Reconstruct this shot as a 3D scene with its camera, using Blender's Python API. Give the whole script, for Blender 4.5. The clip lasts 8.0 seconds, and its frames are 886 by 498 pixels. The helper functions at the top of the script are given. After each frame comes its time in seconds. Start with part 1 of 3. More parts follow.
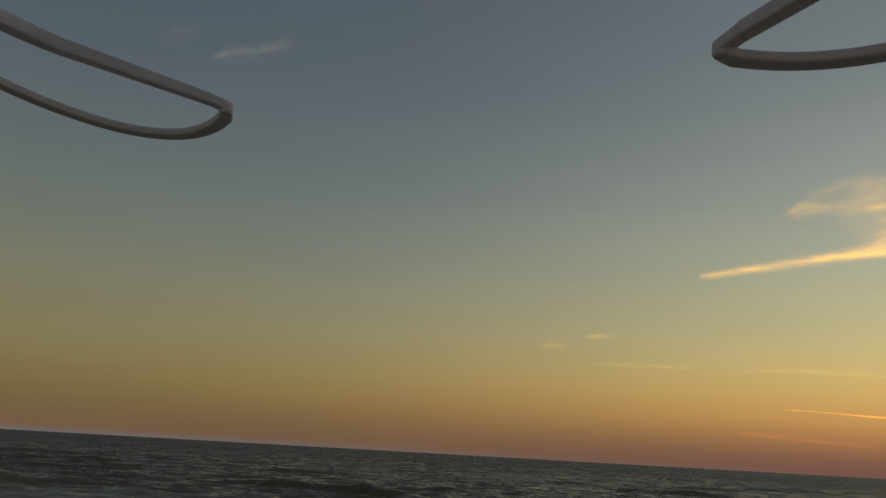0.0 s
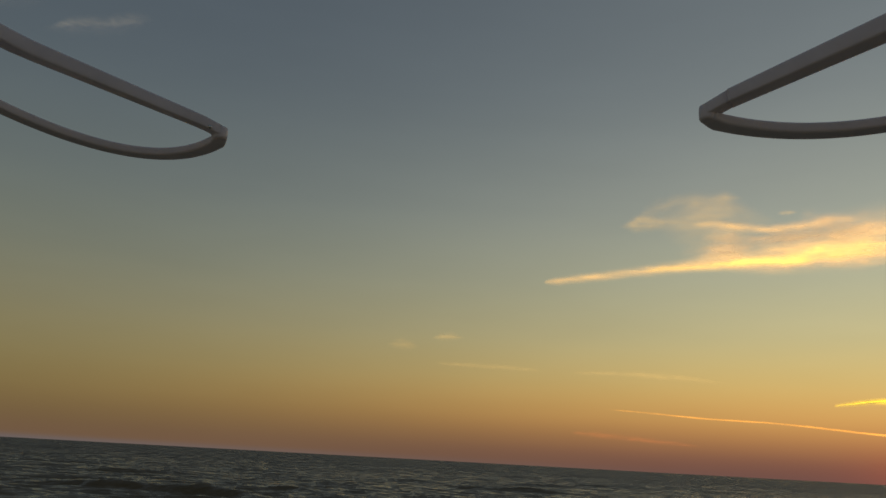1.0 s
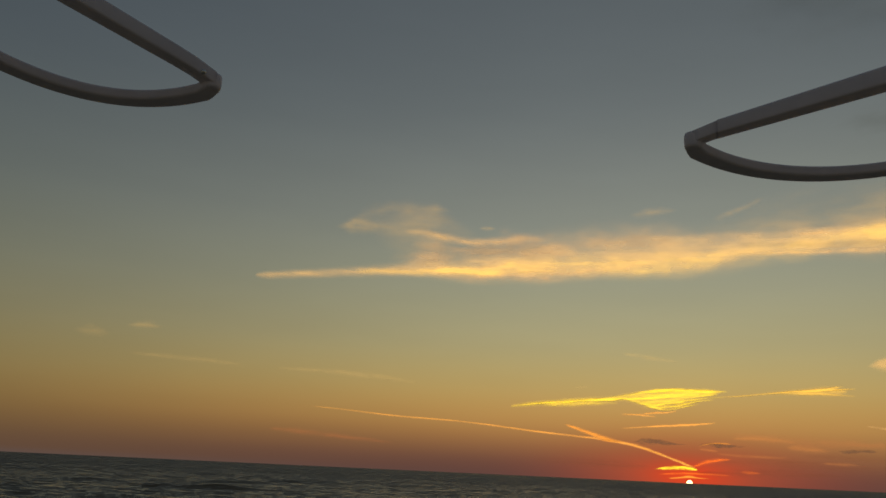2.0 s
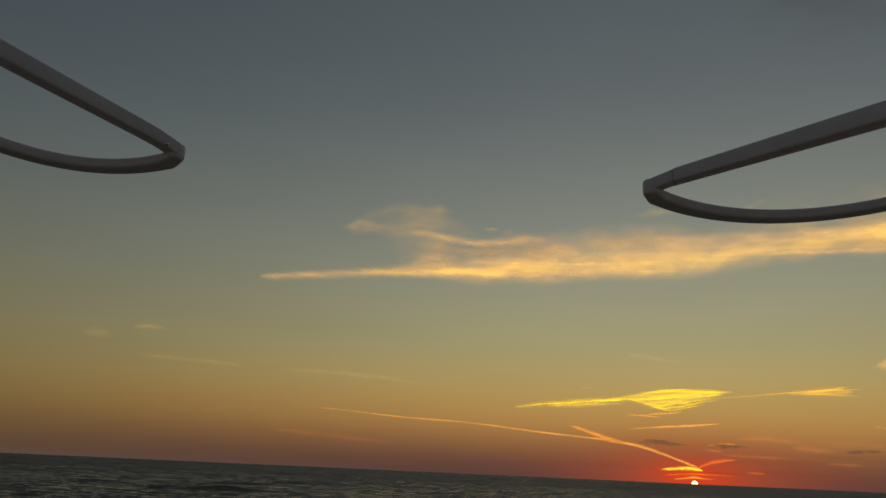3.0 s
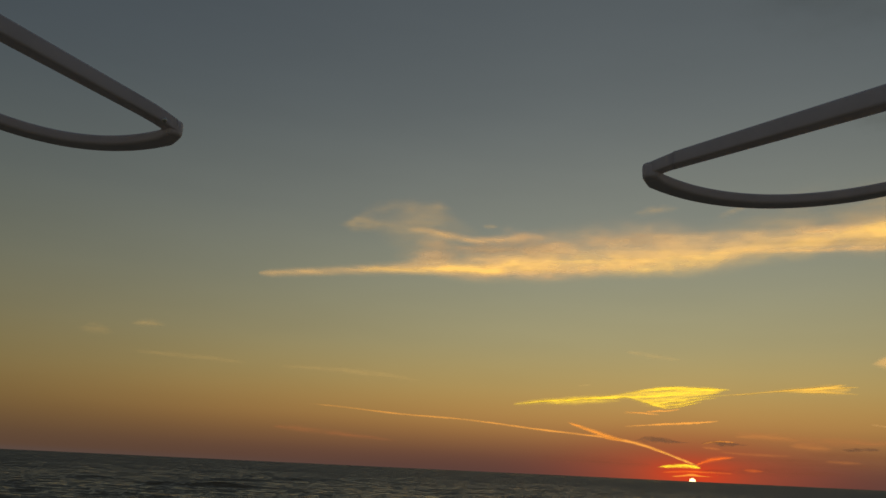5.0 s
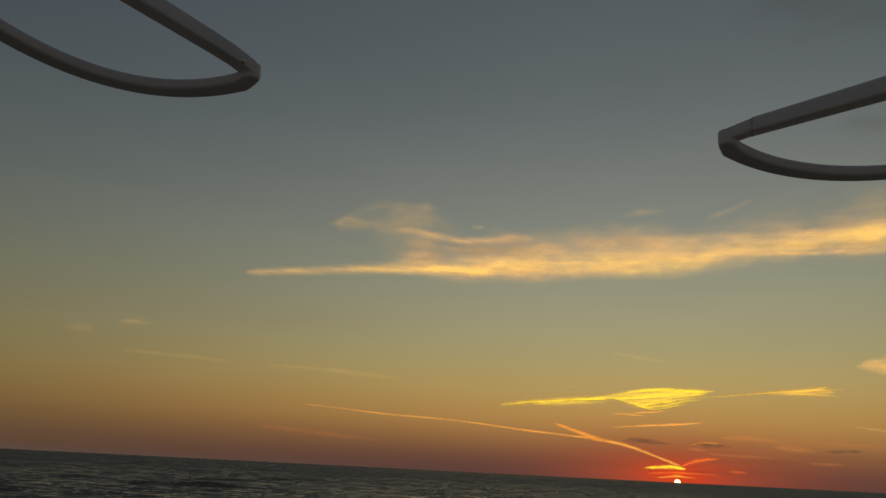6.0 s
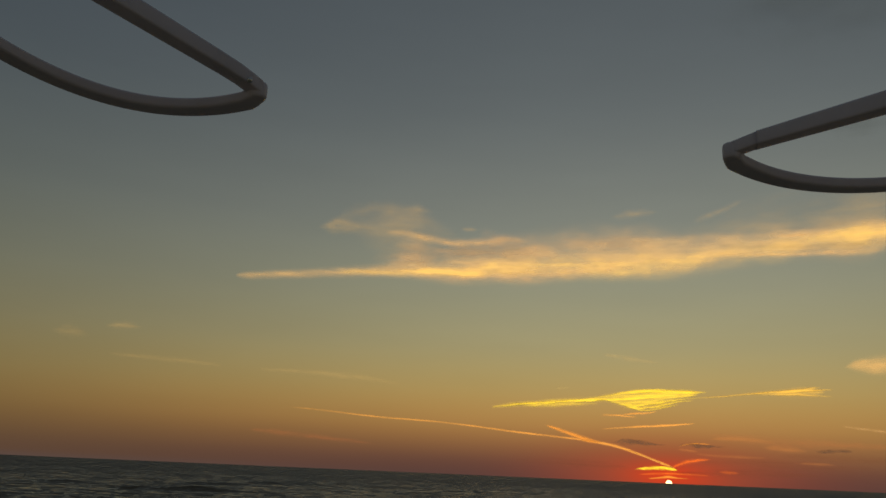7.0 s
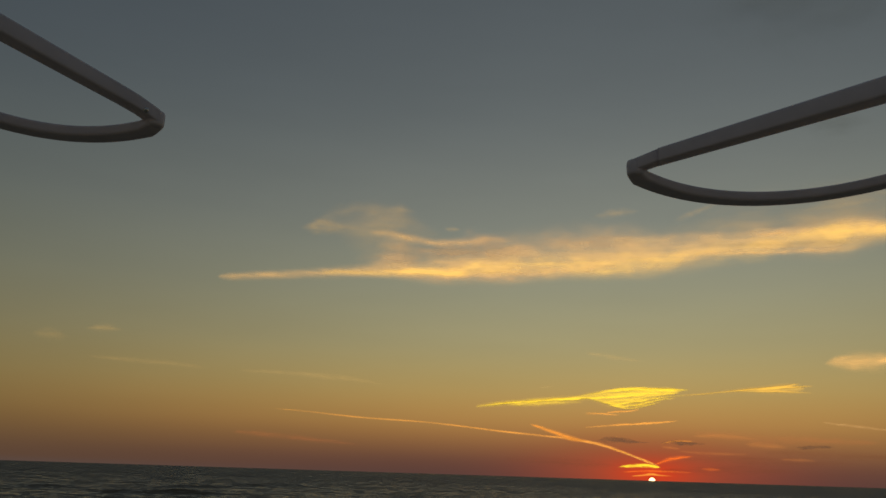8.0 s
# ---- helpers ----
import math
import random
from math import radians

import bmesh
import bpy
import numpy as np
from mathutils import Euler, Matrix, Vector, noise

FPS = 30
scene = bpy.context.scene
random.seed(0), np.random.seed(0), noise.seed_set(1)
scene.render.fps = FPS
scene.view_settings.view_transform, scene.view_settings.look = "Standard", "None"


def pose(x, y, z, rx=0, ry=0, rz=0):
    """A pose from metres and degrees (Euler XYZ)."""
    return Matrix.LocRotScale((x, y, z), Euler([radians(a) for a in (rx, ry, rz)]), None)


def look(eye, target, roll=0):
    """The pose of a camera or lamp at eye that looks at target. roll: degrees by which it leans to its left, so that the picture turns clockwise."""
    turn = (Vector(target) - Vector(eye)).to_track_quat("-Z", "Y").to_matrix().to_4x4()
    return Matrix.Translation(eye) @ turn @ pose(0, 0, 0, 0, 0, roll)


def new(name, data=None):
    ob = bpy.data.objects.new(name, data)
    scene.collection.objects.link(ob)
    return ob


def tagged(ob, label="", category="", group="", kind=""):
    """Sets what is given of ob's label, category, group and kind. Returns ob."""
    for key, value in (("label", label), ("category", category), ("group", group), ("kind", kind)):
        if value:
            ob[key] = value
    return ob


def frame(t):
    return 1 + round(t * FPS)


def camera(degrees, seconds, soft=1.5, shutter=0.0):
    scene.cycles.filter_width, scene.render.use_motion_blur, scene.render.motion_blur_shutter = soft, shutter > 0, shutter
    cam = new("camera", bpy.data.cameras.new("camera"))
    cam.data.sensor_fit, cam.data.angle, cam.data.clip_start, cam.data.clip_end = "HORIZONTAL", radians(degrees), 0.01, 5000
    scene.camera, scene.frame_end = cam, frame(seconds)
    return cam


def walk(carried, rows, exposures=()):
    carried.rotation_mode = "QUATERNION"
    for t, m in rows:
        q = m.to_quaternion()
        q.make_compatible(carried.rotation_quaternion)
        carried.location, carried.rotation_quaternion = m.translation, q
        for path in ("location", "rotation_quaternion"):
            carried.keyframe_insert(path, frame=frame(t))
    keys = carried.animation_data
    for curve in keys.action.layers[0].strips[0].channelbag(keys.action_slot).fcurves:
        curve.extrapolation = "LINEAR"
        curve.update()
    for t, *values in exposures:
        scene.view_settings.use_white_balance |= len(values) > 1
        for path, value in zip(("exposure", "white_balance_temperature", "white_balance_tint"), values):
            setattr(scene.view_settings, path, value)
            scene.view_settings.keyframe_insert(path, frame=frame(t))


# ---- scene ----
# A small camera drone hovers over the surf at sunset; its own propeller guards reach into the view.

# ---------------------------------------------------------------- camera and walk
cam = camera(59.06, 8.0, soft=1.6)

# seconds, eye x, y, z (m), heading clockwise from +y, pitch up, lean (degrees)
ROWS = (
    (0, 0.0426, -0.0208, 2.4931, 0.00, 14.63, 3.25),
    (0.2, 0.0408, -0.0221, 2.4957, 0.25, 14.69, 3.25),
    (0.4, 0.0408, -0.0240, 2.5001, 0.54, 14.76, 3.24),
    (0.6, 0.0384, -0.0259, 2.5051, 1.51, 14.86, 3.24),
    (0.8, 0.0330, -0.0256, 2.5055, 4.68, 14.99, 3.23),
    (1, 0.0222, -0.0198, 2.4980, 10.99, 15.10, 3.14),
    (1.2, 0.0071, -0.0122, 2.4936, 18.07, 15.35, 3.09),
    (1.4, -0.0023, -0.0034, 2.4951, 24.24, 15.52, 3.00),
    (1.6, -0.0068, 0.0028, 2.4974, 28.21, 15.65, 2.90),
    (1.8, -0.0080, 0.0045, 2.4997, 31.15, 15.77, 2.78),
    (2, -0.0080, 0.0064, 2.5009, 32.41, 15.86, 2.67),
    (2.2, -0.0073, 0.0032, 2.5037, 32.14, 15.92, 2.58),
    (3.3, -0.0062, -0.0016, 2.5064, 32.09, 15.91, 2.60),
    (3.5, -0.0058, 0.0012, 2.5030, 32.95, 15.79, 2.54),
    (3.7, -0.0060, 0.0022, 2.5019, 32.91, 15.75, 2.57),
    (3.9, -0.0065, 0.0029, 2.5010, 32.80, 15.73, 2.63),
    (4.1, -0.0056, 0.0042, 2.4990, 32.63, 15.73, 2.66),
    (4.3, -0.0051, 0.0025, 2.5002, 32.29, 15.72, 2.67),
    (4.5, -0.0051, -0.0002, 2.5036, 32.06, 15.72, 2.68),
    (4.7, -0.0058, -0.0009, 2.5055, 32.03, 15.72, 2.71),
    (5.8, -0.0064, 0.0056, 2.4994, 33.11, 15.74, 2.84),
    (6, -0.0113, 0.0115, 2.5012, 33.12, 15.78, 2.90),
    (6.2, -0.0142, 0.0143, 2.5028, 33.13, 15.82, 2.88),
    (6.4, -0.0139, 0.0146, 2.5028, 33.15, 15.85, 2.82),
    (6.6, -0.0133, 0.0135, 2.5027, 33.22, 15.89, 2.75),
    (6.8, -0.0129, 0.0132, 2.5033, 33.48, 15.94, 2.63),
    (7, -0.0127, 0.0129, 2.5031, 33.79, 15.98, 2.49),
    (7.2, -0.0129, 0.0128, 2.5043, 34.16, 16.03, 2.34),
    (7.4, -0.0128, 0.0126, 2.5045, 34.54, 16.06, 2.19),
    (7.6, -0.0122, 0.0117, 2.5051, 34.78, 16.07, 2.06),
    (7.8, -0.0100, 0.0073, 2.5043, 34.93, 16.04, 1.94),
    (8, -0.0076, 0.0028, 2.5040, 35.07, 16.02, 1.83),
)


def aim(x, y, z, heading, pitch, lean):
    h, p = radians(heading), radians(pitch)
    eye = Vector((x, y, z))
    return look(eye, eye + Vector((math.sin(h) * math.cos(p), math.cos(h) * math.cos(p), math.sin(p))), lean)


walk(cam, [(t, aim(*r)) for t, *r in ROWS],
     exposures=((0.0, 0.59), (1.0, 0.54), (1.5, 0.28), (2.2, -0.01), (3.3, -0.12), (5.0, -0.11), (8.0, -0.13)))

SUN_AZ, SUN_EL = 49.96, 0.16      # degrees


def on_sky(az, el, r):
    """A place at that bearing and elevation, r metres from the eye's usual place."""
    a, e = radians(az), radians(el)
    return Vector((r * math.sin(a) * math.cos(e), r * math.cos(a) * math.cos(e), 2.5 + r * math.sin(e)))


def lin(r, g, b, k=1.0):
    """Display values 0 to 255 as scene-linear colour."""
    out = []
    for c in (r, g, b):
        c /= 255
        out.append(k * (c / 12.92 if c <= 0.04045 else ((c + 0.055) / 1.055) ** 2.4))
    return (*out, 1)


# ---------------------------------------------------------------- sky and sun
world = bpy.data.worlds.new("dusk_sky")
scene.world = world
world.use_nodes = True
wt = world.node_tree
wt.nodes.clear()


def wnode(kind, **settings):
    n = wt.nodes.new(kind)
    for k, v in settings.items():
        if k == "operation":
            n.operation = v
    return n


def wmath(op, a, b=None, c=None):
    n = wnode("ShaderNodeMath", operation=op)
    for i, v in enumerate((a, b, c)):
        if v is None:
            continue
        if isinstance(v, (int, float)):
            n.inputs[i].default_value = v
        else:
            wt.links.new(v, n.inputs[i])
    return n.outputs[0]


def wdot(vec, d):
    n = wt.nodes.new("ShaderNodeVectorMath")
    n.operation = "DOT_PRODUCT"
    wt.links.new(vec, n.inputs[0])
    n.inputs[1].default_value = d
    return n.outputs["Value"]


def wmix(kind, fac, a, b):
    n = wt.nodes.new("ShaderNodeMixRGB")
    n.blend_type = kind
    for i, v in enumerate((fac, a, b)):
        if isinstance(v, (int, float, tuple)):
            n.inputs[i].default_value = v
        else:
            wt.links.new(v, n.inputs[i])
    return n.outputs[0]


coord = wt.nodes.new("ShaderNodeTexCoord").outputs["Generated"]
up_z = wdot(coord, (0, 0, 1))
elev = wmath("MULTIPLY", wmath("ARCSINE", up_z), 180 / math.pi)           # degrees
sa = radians(SUN_AZ)
toward = wdot(coord, (math.sin(sa), math.cos(sa), 0))
aside = wdot(coord, (math.cos(sa), -math.sin(sa), 0))
bearing = wmath("MULTIPLY", wmath("ARCTAN2", aside, toward), 180 / math.pi)   # degrees from the sun's bearing


def ramp(stops):
    """Colour by elevation, 0 to 60 degrees."""
    n = wt.nodes.new("ShaderNodeValToRGB")
    n.color_ramp.interpolation = "B_SPLINE"
    wt.links.new(wmath("DIVIDE", elev, 60.0), n.inputs[0])
    els = n.color_ramp.elements
    while len(els) < len(stops):
        els.new(1.0)
    for e, (deg, col) in zip(els, stops):
        e.position, e.color = max(deg, 0) / 60, col
    return n.outputs[0]


# clear dusk air far from the sun and towards it
far_side = ramp(((0, lin(104, 81, 63, 0.82)), (1.5, lin(104, 85, 58, 0.79)), (3.5, lin(111, 98, 62, 0.790)), (6, lin(113, 105, 74, 0.846)), (9, lin(110, 107, 85, 0.846)),
                 (13, lin(98, 103, 93, 0.846)), (18, lin(86, 95, 95, 0.846)), (26, lin(70, 80, 88, 0.865)), (36, lin(65, 74, 83, 0.893)), (60, lin(56, 66, 76, 0.94))))
sun_side = ramp(((0, lin(91, 63, 59)), (1.5, lin(119, 77, 60)), (3.5, lin(188, 135, 72)), (6, lin(188, 160, 95)), (9, lin(171, 161, 118)),
                 (13, lin(154, 153, 128)), (18, lin(133, 137, 128)), (26, lin(99, 106, 108)), (36, lin(84, 91, 95)), (60, lin(66, 75, 84))))
near = wmath("EXPONENT", wmath("MULTIPLY", wmath("POWER", wmath("ABSOLUTE", bearing), 2.0), -1 / (2 * 29.5 ** 2)))
sky = wmix("MIX", near, far_side, sun_side)


def glow(base, wide, high, centre, colour, much, beside=0.0):
    """Light scattered round a place low in the sky, so many degrees beside the sun."""
    b = wmath("POWER", wmath("ABSOLUTE", wmath("DIVIDE", wmath("SUBTRACT", bearing, beside), wide)), 2.0)
    e = wmath("POWER", wmath("ABSOLUTE", wmath("DIVIDE", wmath("SUBTRACT", elev, centre), high)), 2.0)
    k = wmath("EXPONENT", wmath("MULTIPLY", wmath("ADD", b, e), -1.0))
    return wmix("MIX", wmath("MULTIPLY", k, much), base, colour)


sky = glow(sky, 7.2, 2.1, 0.5, lin(188, 80, 46), 0.76)
sky = glow(sky, 2.6, 0.9, 0.4, lin(228, 64, 28), 0.8)
# pale strip of sea haze far from the sun
sky = glow(sky, 42.0, 0.24, 0.0, lin(84, 88, 97), 0.6, beside=-92.0)
# faint uneven haze, drawn out along the horizon
stretch = wt.nodes.new("ShaderNodeMapping")
stretch.inputs["Scale"].default_value = (3, 3, 14)
wt.links.new(coord, stretch.inputs[0])
haze = wt.nodes.new("ShaderNodeTexNoise")
haze.inputs["Scale"].default_value, haze.inputs["Detail"].default_value = 1.6, 4
wt.links.new(stretch.outputs[0], haze.inputs["Vector"])
sky = wmix("MULTIPLY", 1.0, sky, wmath("MULTIPLY_ADD", haze.outputs[0], 0.09, 0.955))
back = wt.nodes.new("ShaderNodeBackground")
wt.links.new(sky, back.inputs[0])
out = wt.nodes.new("ShaderNodeOutputWorld")
wt.links.new(back.outputs[0], out.inputs[0])

# the setting sun: its light comes from just under the sea's edge and still reaches the clouds
lamp = bpy.data.lights.new("sun_light", "SUN")
lamp.energy, lamp.angle, lamp.color = 4.5, radians(0.5), (1.0, 0.62, 0.22)
sun_light = new("sun_light", lamp)
sun_light.matrix_world = look(on_sky(SUN_AZ, -0.6, 100), (0, 0, 2.5))


# ---------------------------------------------------------------- materials
def material(name):
    m = bpy.data.materials.new(name)
    m.use_nodes = True
    m.node_tree.nodes.clear()
    return m, m.node_tree


def add(t, kind, **inputs):
    n = t.nodes.new(kind)
    for k, v in inputs.items():
        s = n.inputs[k.replace("_", " ")]
        if hasattr(v, "is_linked"):
            t.links.new(v, s)
        else:
            s.default_value = v
    return n


def calc(t, op, a, b=0.0, clamp=False):
    n = t.nodes.new("ShaderNodeMath")
    n.operation, n.use_clamp = op, clamp
    for i, v in enumerate((a, b)):
        if hasattr(v, "is_linked"):
            t.links.new(v, n.inputs[i])
        else:
            n.inputs[i].default_value = v
    return n.outputs[0]


def cloud_material(name, colour, dense, rough, stretch_x=0.35, scale=1.6, seed=0.0, tilt=0.0, strand=0.5, crisp=0.0):
    """Thin cloud: lets the low sun through, worn into shreds by noise that is drawn out along the wind."""
    m, t = material(name)
    uv = add(t, "ShaderNodeUVMap").outputs[0]
    mp = add(t, "ShaderNodeMapping", Vector=uv, Location=(seed, seed * 0.7, 0), Rotation=(0, 0, radians(tilt)), Scale=(stretch_x, 1.0, 1.0))
    warp = add(t, "ShaderNodeTexNoise", Vector=mp.outputs[0], Scale=scale * 0.6, Detail=3.0)
    mixv = add(t, "ShaderNodeVectorMath")
    mixv.operation = "MULTIPLY_ADD"
    t.links.new(warp.outputs["Color"], mixv.inputs[0])
    mixv.inputs[1].default_value = (0.8, 0.8, 0)
    t.links.new(mp.outputs[0], mixv.inputs[2])
    n1 = add(t, "ShaderNodeTexNoise", Vector=mixv.outputs[0], Scale=scale, Detail=2.5, Roughness=0.38)
    drawn = add(t, "ShaderNodeMapping", Vector=mixv.outputs[0], Scale=(0.16, 1.3, 1.0))
    n2 = add(t, "ShaderNodeTexNoise", Vector=drawn.outputs[0], Scale=scale * 2.0, Detail=2.5, Roughness=0.45)
    body = add(t, "ShaderNodeAttribute")
    body.attribute_name = "body"
    shreds = add(t, "ShaderNodeMapRange", Value=n1.outputs[0], From_Min=0.28, From_Max=0.68, To_Min=1.0 - 0.5 * rough, To_Max=1.0 + 0.4 * rough)
    strands = add(t, "ShaderNodeMapRange", Value=n2.outputs[0], From_Min=0.3, From_Max=0.65, To_Min=1.0 - strand, To_Max=1.0 + 0.4 * strand)
    k = calc(t, "MULTIPLY", body.outputs["Fac"], calc(t, "MULTIPLY", shreds.outputs[0], strands.outputs[0]))
    edge = add(t, "ShaderNodeMapRange", Value=k, From_Min=0.3 * crisp, From_Max=1.15 - 0.45 * crisp, To_Min=0.0, To_Max=dense)
    edge.interpolation_type = "SMOOTHSTEP" if crisp else "LINEAR"
    faded = calc(t, "MINIMUM", edge.outputs[0], 0.97)
    through_light = add(t, "ShaderNodeBsdfTranslucent", Color=(*colour, 1))
    clear = add(t, "ShaderNodeBsdfTransparent")
    mix = add(t, "ShaderNodeMixShader", Fac=faded)
    t.links.new(clear.outputs[0], mix.inputs[1])
    t.links.new(through_light.outputs[0], mix.inputs[2])
    t.links.new(mix.outputs[0], add(t, "ShaderNodeOutputMaterial").inputs[0])
    return m


# each cloud colour also holds how sunlit or shaded that part is
CORE = cloud_material("sunlit_core", (0.95, 0.86, 0.46), 0.7, 0.7, stretch_x=0.16, scale=1.1, seed=6.1, strand=0.3)
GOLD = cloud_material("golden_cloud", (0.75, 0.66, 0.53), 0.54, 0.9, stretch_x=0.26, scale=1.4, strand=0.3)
TUFT = cloud_material("golden_tuft", (0.88, 0.68, 0.36), 0.8, 0.8, stretch_x=0.3, scale=1.6, seed=8.3, strand=0.4, crisp=0.3)
STRAW = cloud_material("straw_yellow_streak", (0.95, 0.8, 0.24), 0.8, 0.6, stretch_x=0.1, scale=1.0, seed=1.3, tilt=8, strand=0.35)
BLUSH = cloud_material("blush_streak", (0.8, 0.42, 0.2), 0.3, 0.8, stretch_x=0.15, scale=1.4, seed=8.8)
PLUME = cloud_material("pale_plume", (0.64, 0.6, 0.44), 0.2, 1.0, stretch_x=0.5, scale=1.5, seed=3.9, strand=0.2)
ROSE = cloud_material("rosy_cloud", (0.70, 0.60, 0.55), 0.42, 0.9, stretch_x=0.3, scale=1.4, seed=3.1, strand=0.25)
LINING = cloud_material("bright_lining", (0.9, 0.74, 0.52), 0.6, 0.8, stretch_x=0.3, scale=1.4, seed=4.7, strand=0.2)
FAINT = cloud_material("faint_cloud", (0.54, 0.53, 0.43), 0.24, 1.1, stretch_x=0.35, scale=1.8, seed=5.3, strand=0.35)
# yellows, oranges and reds put the low sun's light into the cloud colour
YELLOW = cloud_material("yellow_cloud", (0.95, 1.0, 0.13), 1.0, 0.9, stretch_x=0.25, scale=2.4, seed=7.7, tilt=14, strand=0.5, crisp=0.2)
GILT = cloud_material("gilded_cloud", (0.98, 1.0, 0.17), 1.0, 0.4, stretch_x=0.12, scale=1.0, seed=2.7, tilt=-14, strand=0.5)
EMBER = cloud_material("ember_cloud", (0.88, 0.47, 0.14), 0.78, 0.6, stretch_x=0.12, scale=1.0, seed=2.2, strand=0.3, crisp=0.4)
FIRE = cloud_material("fiery_streak", (0.9, 0.24, 0.06), 0.8, 0.8, stretch_x=0.15, scale=1.2, seed=1.9, strand=0.3)
SMOKE = cloud_material("smoky_cloud", (0.12, 0.09, 0.12), 0.8, 1.0, stretch_x=0.3, scale=2.0, seed=9.1, strand=0.35, crisp=0.2)
TRAIL = cloud_material("vapour_trail", (0.9, 0.56, 0.22), 0.72, 0.5, stretch_x=0.12, scale=1.0, seed=5.5, strand=0.25, crisp=0.3)
# blue cancels the orange lamp, painting a high cloud out of direct sun
PALE = cloud_material("pale_high_cloud", (0.42, 0.55, 0.95), 0.2, 1.1, stretch_x=0.35, scale=1.8, seed=2.9, strand=0.3)
DUSK = cloud_material("dusky_streak", (0.14, 0.07, 0.08), 0.3, 0.9, stretch_x=0.12, scale=1.4, seed=6.6)
SHADE = cloud_material("shaded_cloud", (0.03, 0.045, 0.05), 0.17, 0.35, stretch_x=0.4, scale=0.5, seed=4.4, strand=0.2)
PINK = cloud_material("pink_streak", (0.68, 0.26, 0.17), 0.13, 1.2, stretch_x=0.15, scale=1.4, seed=1.4)


def water_material():
    m, t = material("sea_water")
    pos = add(t, "ShaderNodeTexCoord").outputs["Object"]
    turn = add(t, "ShaderNodeMapping", Vector=pos, Rotation=(0, 0, radians(-12)), Scale=(0.42, 1.0, 1.0))
    fine = add(t, "ShaderNodeTexNoise", Vector=turn.outputs[0], Scale=5.5, Detail=6.0, Roughness=0.68)
    chop = add(t, "ShaderNodeTexNoise", Vector=turn.outputs[0], Scale=1.4, Detail=4.0, Roughness=0.6)
    group = add(t, "ShaderNodeTexNoise", Vector=turn.outputs[0], Scale=0.13, Detail=3.0, Roughness=0.55)
    broad = add(t, "ShaderNodeTexNoise", Vector=turn.outputs[0], Scale=0.05, Detail=3.0)
    # slopes of waves too small for the sheet
    slope = None
    for tex, k in ((fine, 1.4), (chop, 1.1), (group, 0.2)):
        v = add(t, "ShaderNodeVectorMath")
        v.operation = "SUBTRACT"
        t.links.new(tex.outputs["Color"], v.inputs[0])
        v.inputs[1].default_value = (0.5, 0.5, 0.5)
        w = add(t, "ShaderNodeVectorMath")
        w.operation = "MULTIPLY"
        t.links.new(v.outputs[0], w.inputs[0])
        w.inputs[1].default_value = (0.7 * k, k, 0)
        if slope is not None:
            both = add(t, "ShaderNodeVectorMath")
            t.links.new(slope, both.inputs[0])
            t.links.new(w.outputs[0], both.inputs[1])
            w = both
        slope = w.outputs[0]
    # fronts of far waves, one before another
    out_far = add(t, "ShaderNodeVectorMath", Vector=pos)
    out_far.operation = "LENGTH"
    ranks = add(t, "ShaderNodeMapping", Vector=pos, Rotation=(0, 0, radians(28)), Scale=(0.3, 0.02, 1.0))
    fronts = add(t, "ShaderNodeTexNoise", Vector=ranks.outputs[0], Scale=1.0, Detail=4.0, Roughness=0.7)
    grow = add(t, "ShaderNodeMapRange", Value=out_far.outputs["Value"], From_Min=70.0, From_Max=220.0, To_Min=0.0, To_Max=1.0)
    front = calc(t, "MULTIPLY", calc(t, "SUBTRACT", fronts.outputs[0], 0.5), calc(t, "MULTIPLY", grow.outputs[0], 2.4))
    geo = add(t, "ShaderNodeNewGeometry")
    lean = add(t, "ShaderNodeVectorMath")
    t.links.new(geo.outputs["Normal"], lean.inputs[0])
    t.links.new(slope, lean.inputs[1])
    # only the near faces of the waves show above one another far out, so the sheet leans more towards the shore there
    more = add(t, "ShaderNodeMapRange", Value=out_far.outputs["Value"], From_Min=35.0, From_Max=260.0, To_Min=0.85, To_Max=1.3)
    inward = add(t, "ShaderNodeVectorMath", Vector=pos)
    inward.operation = "NORMALIZE"
    shoreward = add(t, "ShaderNodeVectorMath", Vector=inward.outputs[0])
    shoreward.operation = "SCALE"
    t.links.new(calc(t, "MULTIPLY", calc(t, "ADD", more.outputs[0], front), -0.252), shoreward.inputs["Scale"])
    steep = add(t, "ShaderNodeVectorMath")
    t.links.new(lean.outputs[0], steep.inputs[0])
    t.links.new(shoreward.outputs[0], steep.inputs[1])
    lean = steep
    facing = add(t, "ShaderNodeVectorMath")
    facing.operation = "NORMALIZE"
    t.links.new(lean.outputs[0], facing.inputs[0])
    foam = add(t, "ShaderNodeAttribute")
    foam.attribute_name = "foam"
    lace = add(t, "ShaderNodeTexNoise", Vector=turn.outputs[0], Scale=1.6, Detail=7.0, Roughness=0.7)
    cover = calc(t, "MULTIPLY", foam.outputs["Fac"], calc(t, "MULTIPLY", calc(t, "SUBTRACT", lace.outputs[0], 0.42), 5.0, True), True)
    deep = add(t, "ShaderNodeMixRGB", Fac=broad.outputs[0], Color1=(0.12, 0.09, 0.055, 1), Color2=(0.16, 0.122, 0.075, 1))
    # paler water, added below the drone to throw light up at its guards
    bounce_shoal = add(t, "ShaderNodeAttribute")
    bounce_shoal.attribute_name = "bounce_shoal"
    deep = add(t, "ShaderNodeMixRGB", Fac=bounce_shoal.outputs["Fac"], Color1=deep.outputs[0], Color2=(0.3, 0.255, 0.18, 1))
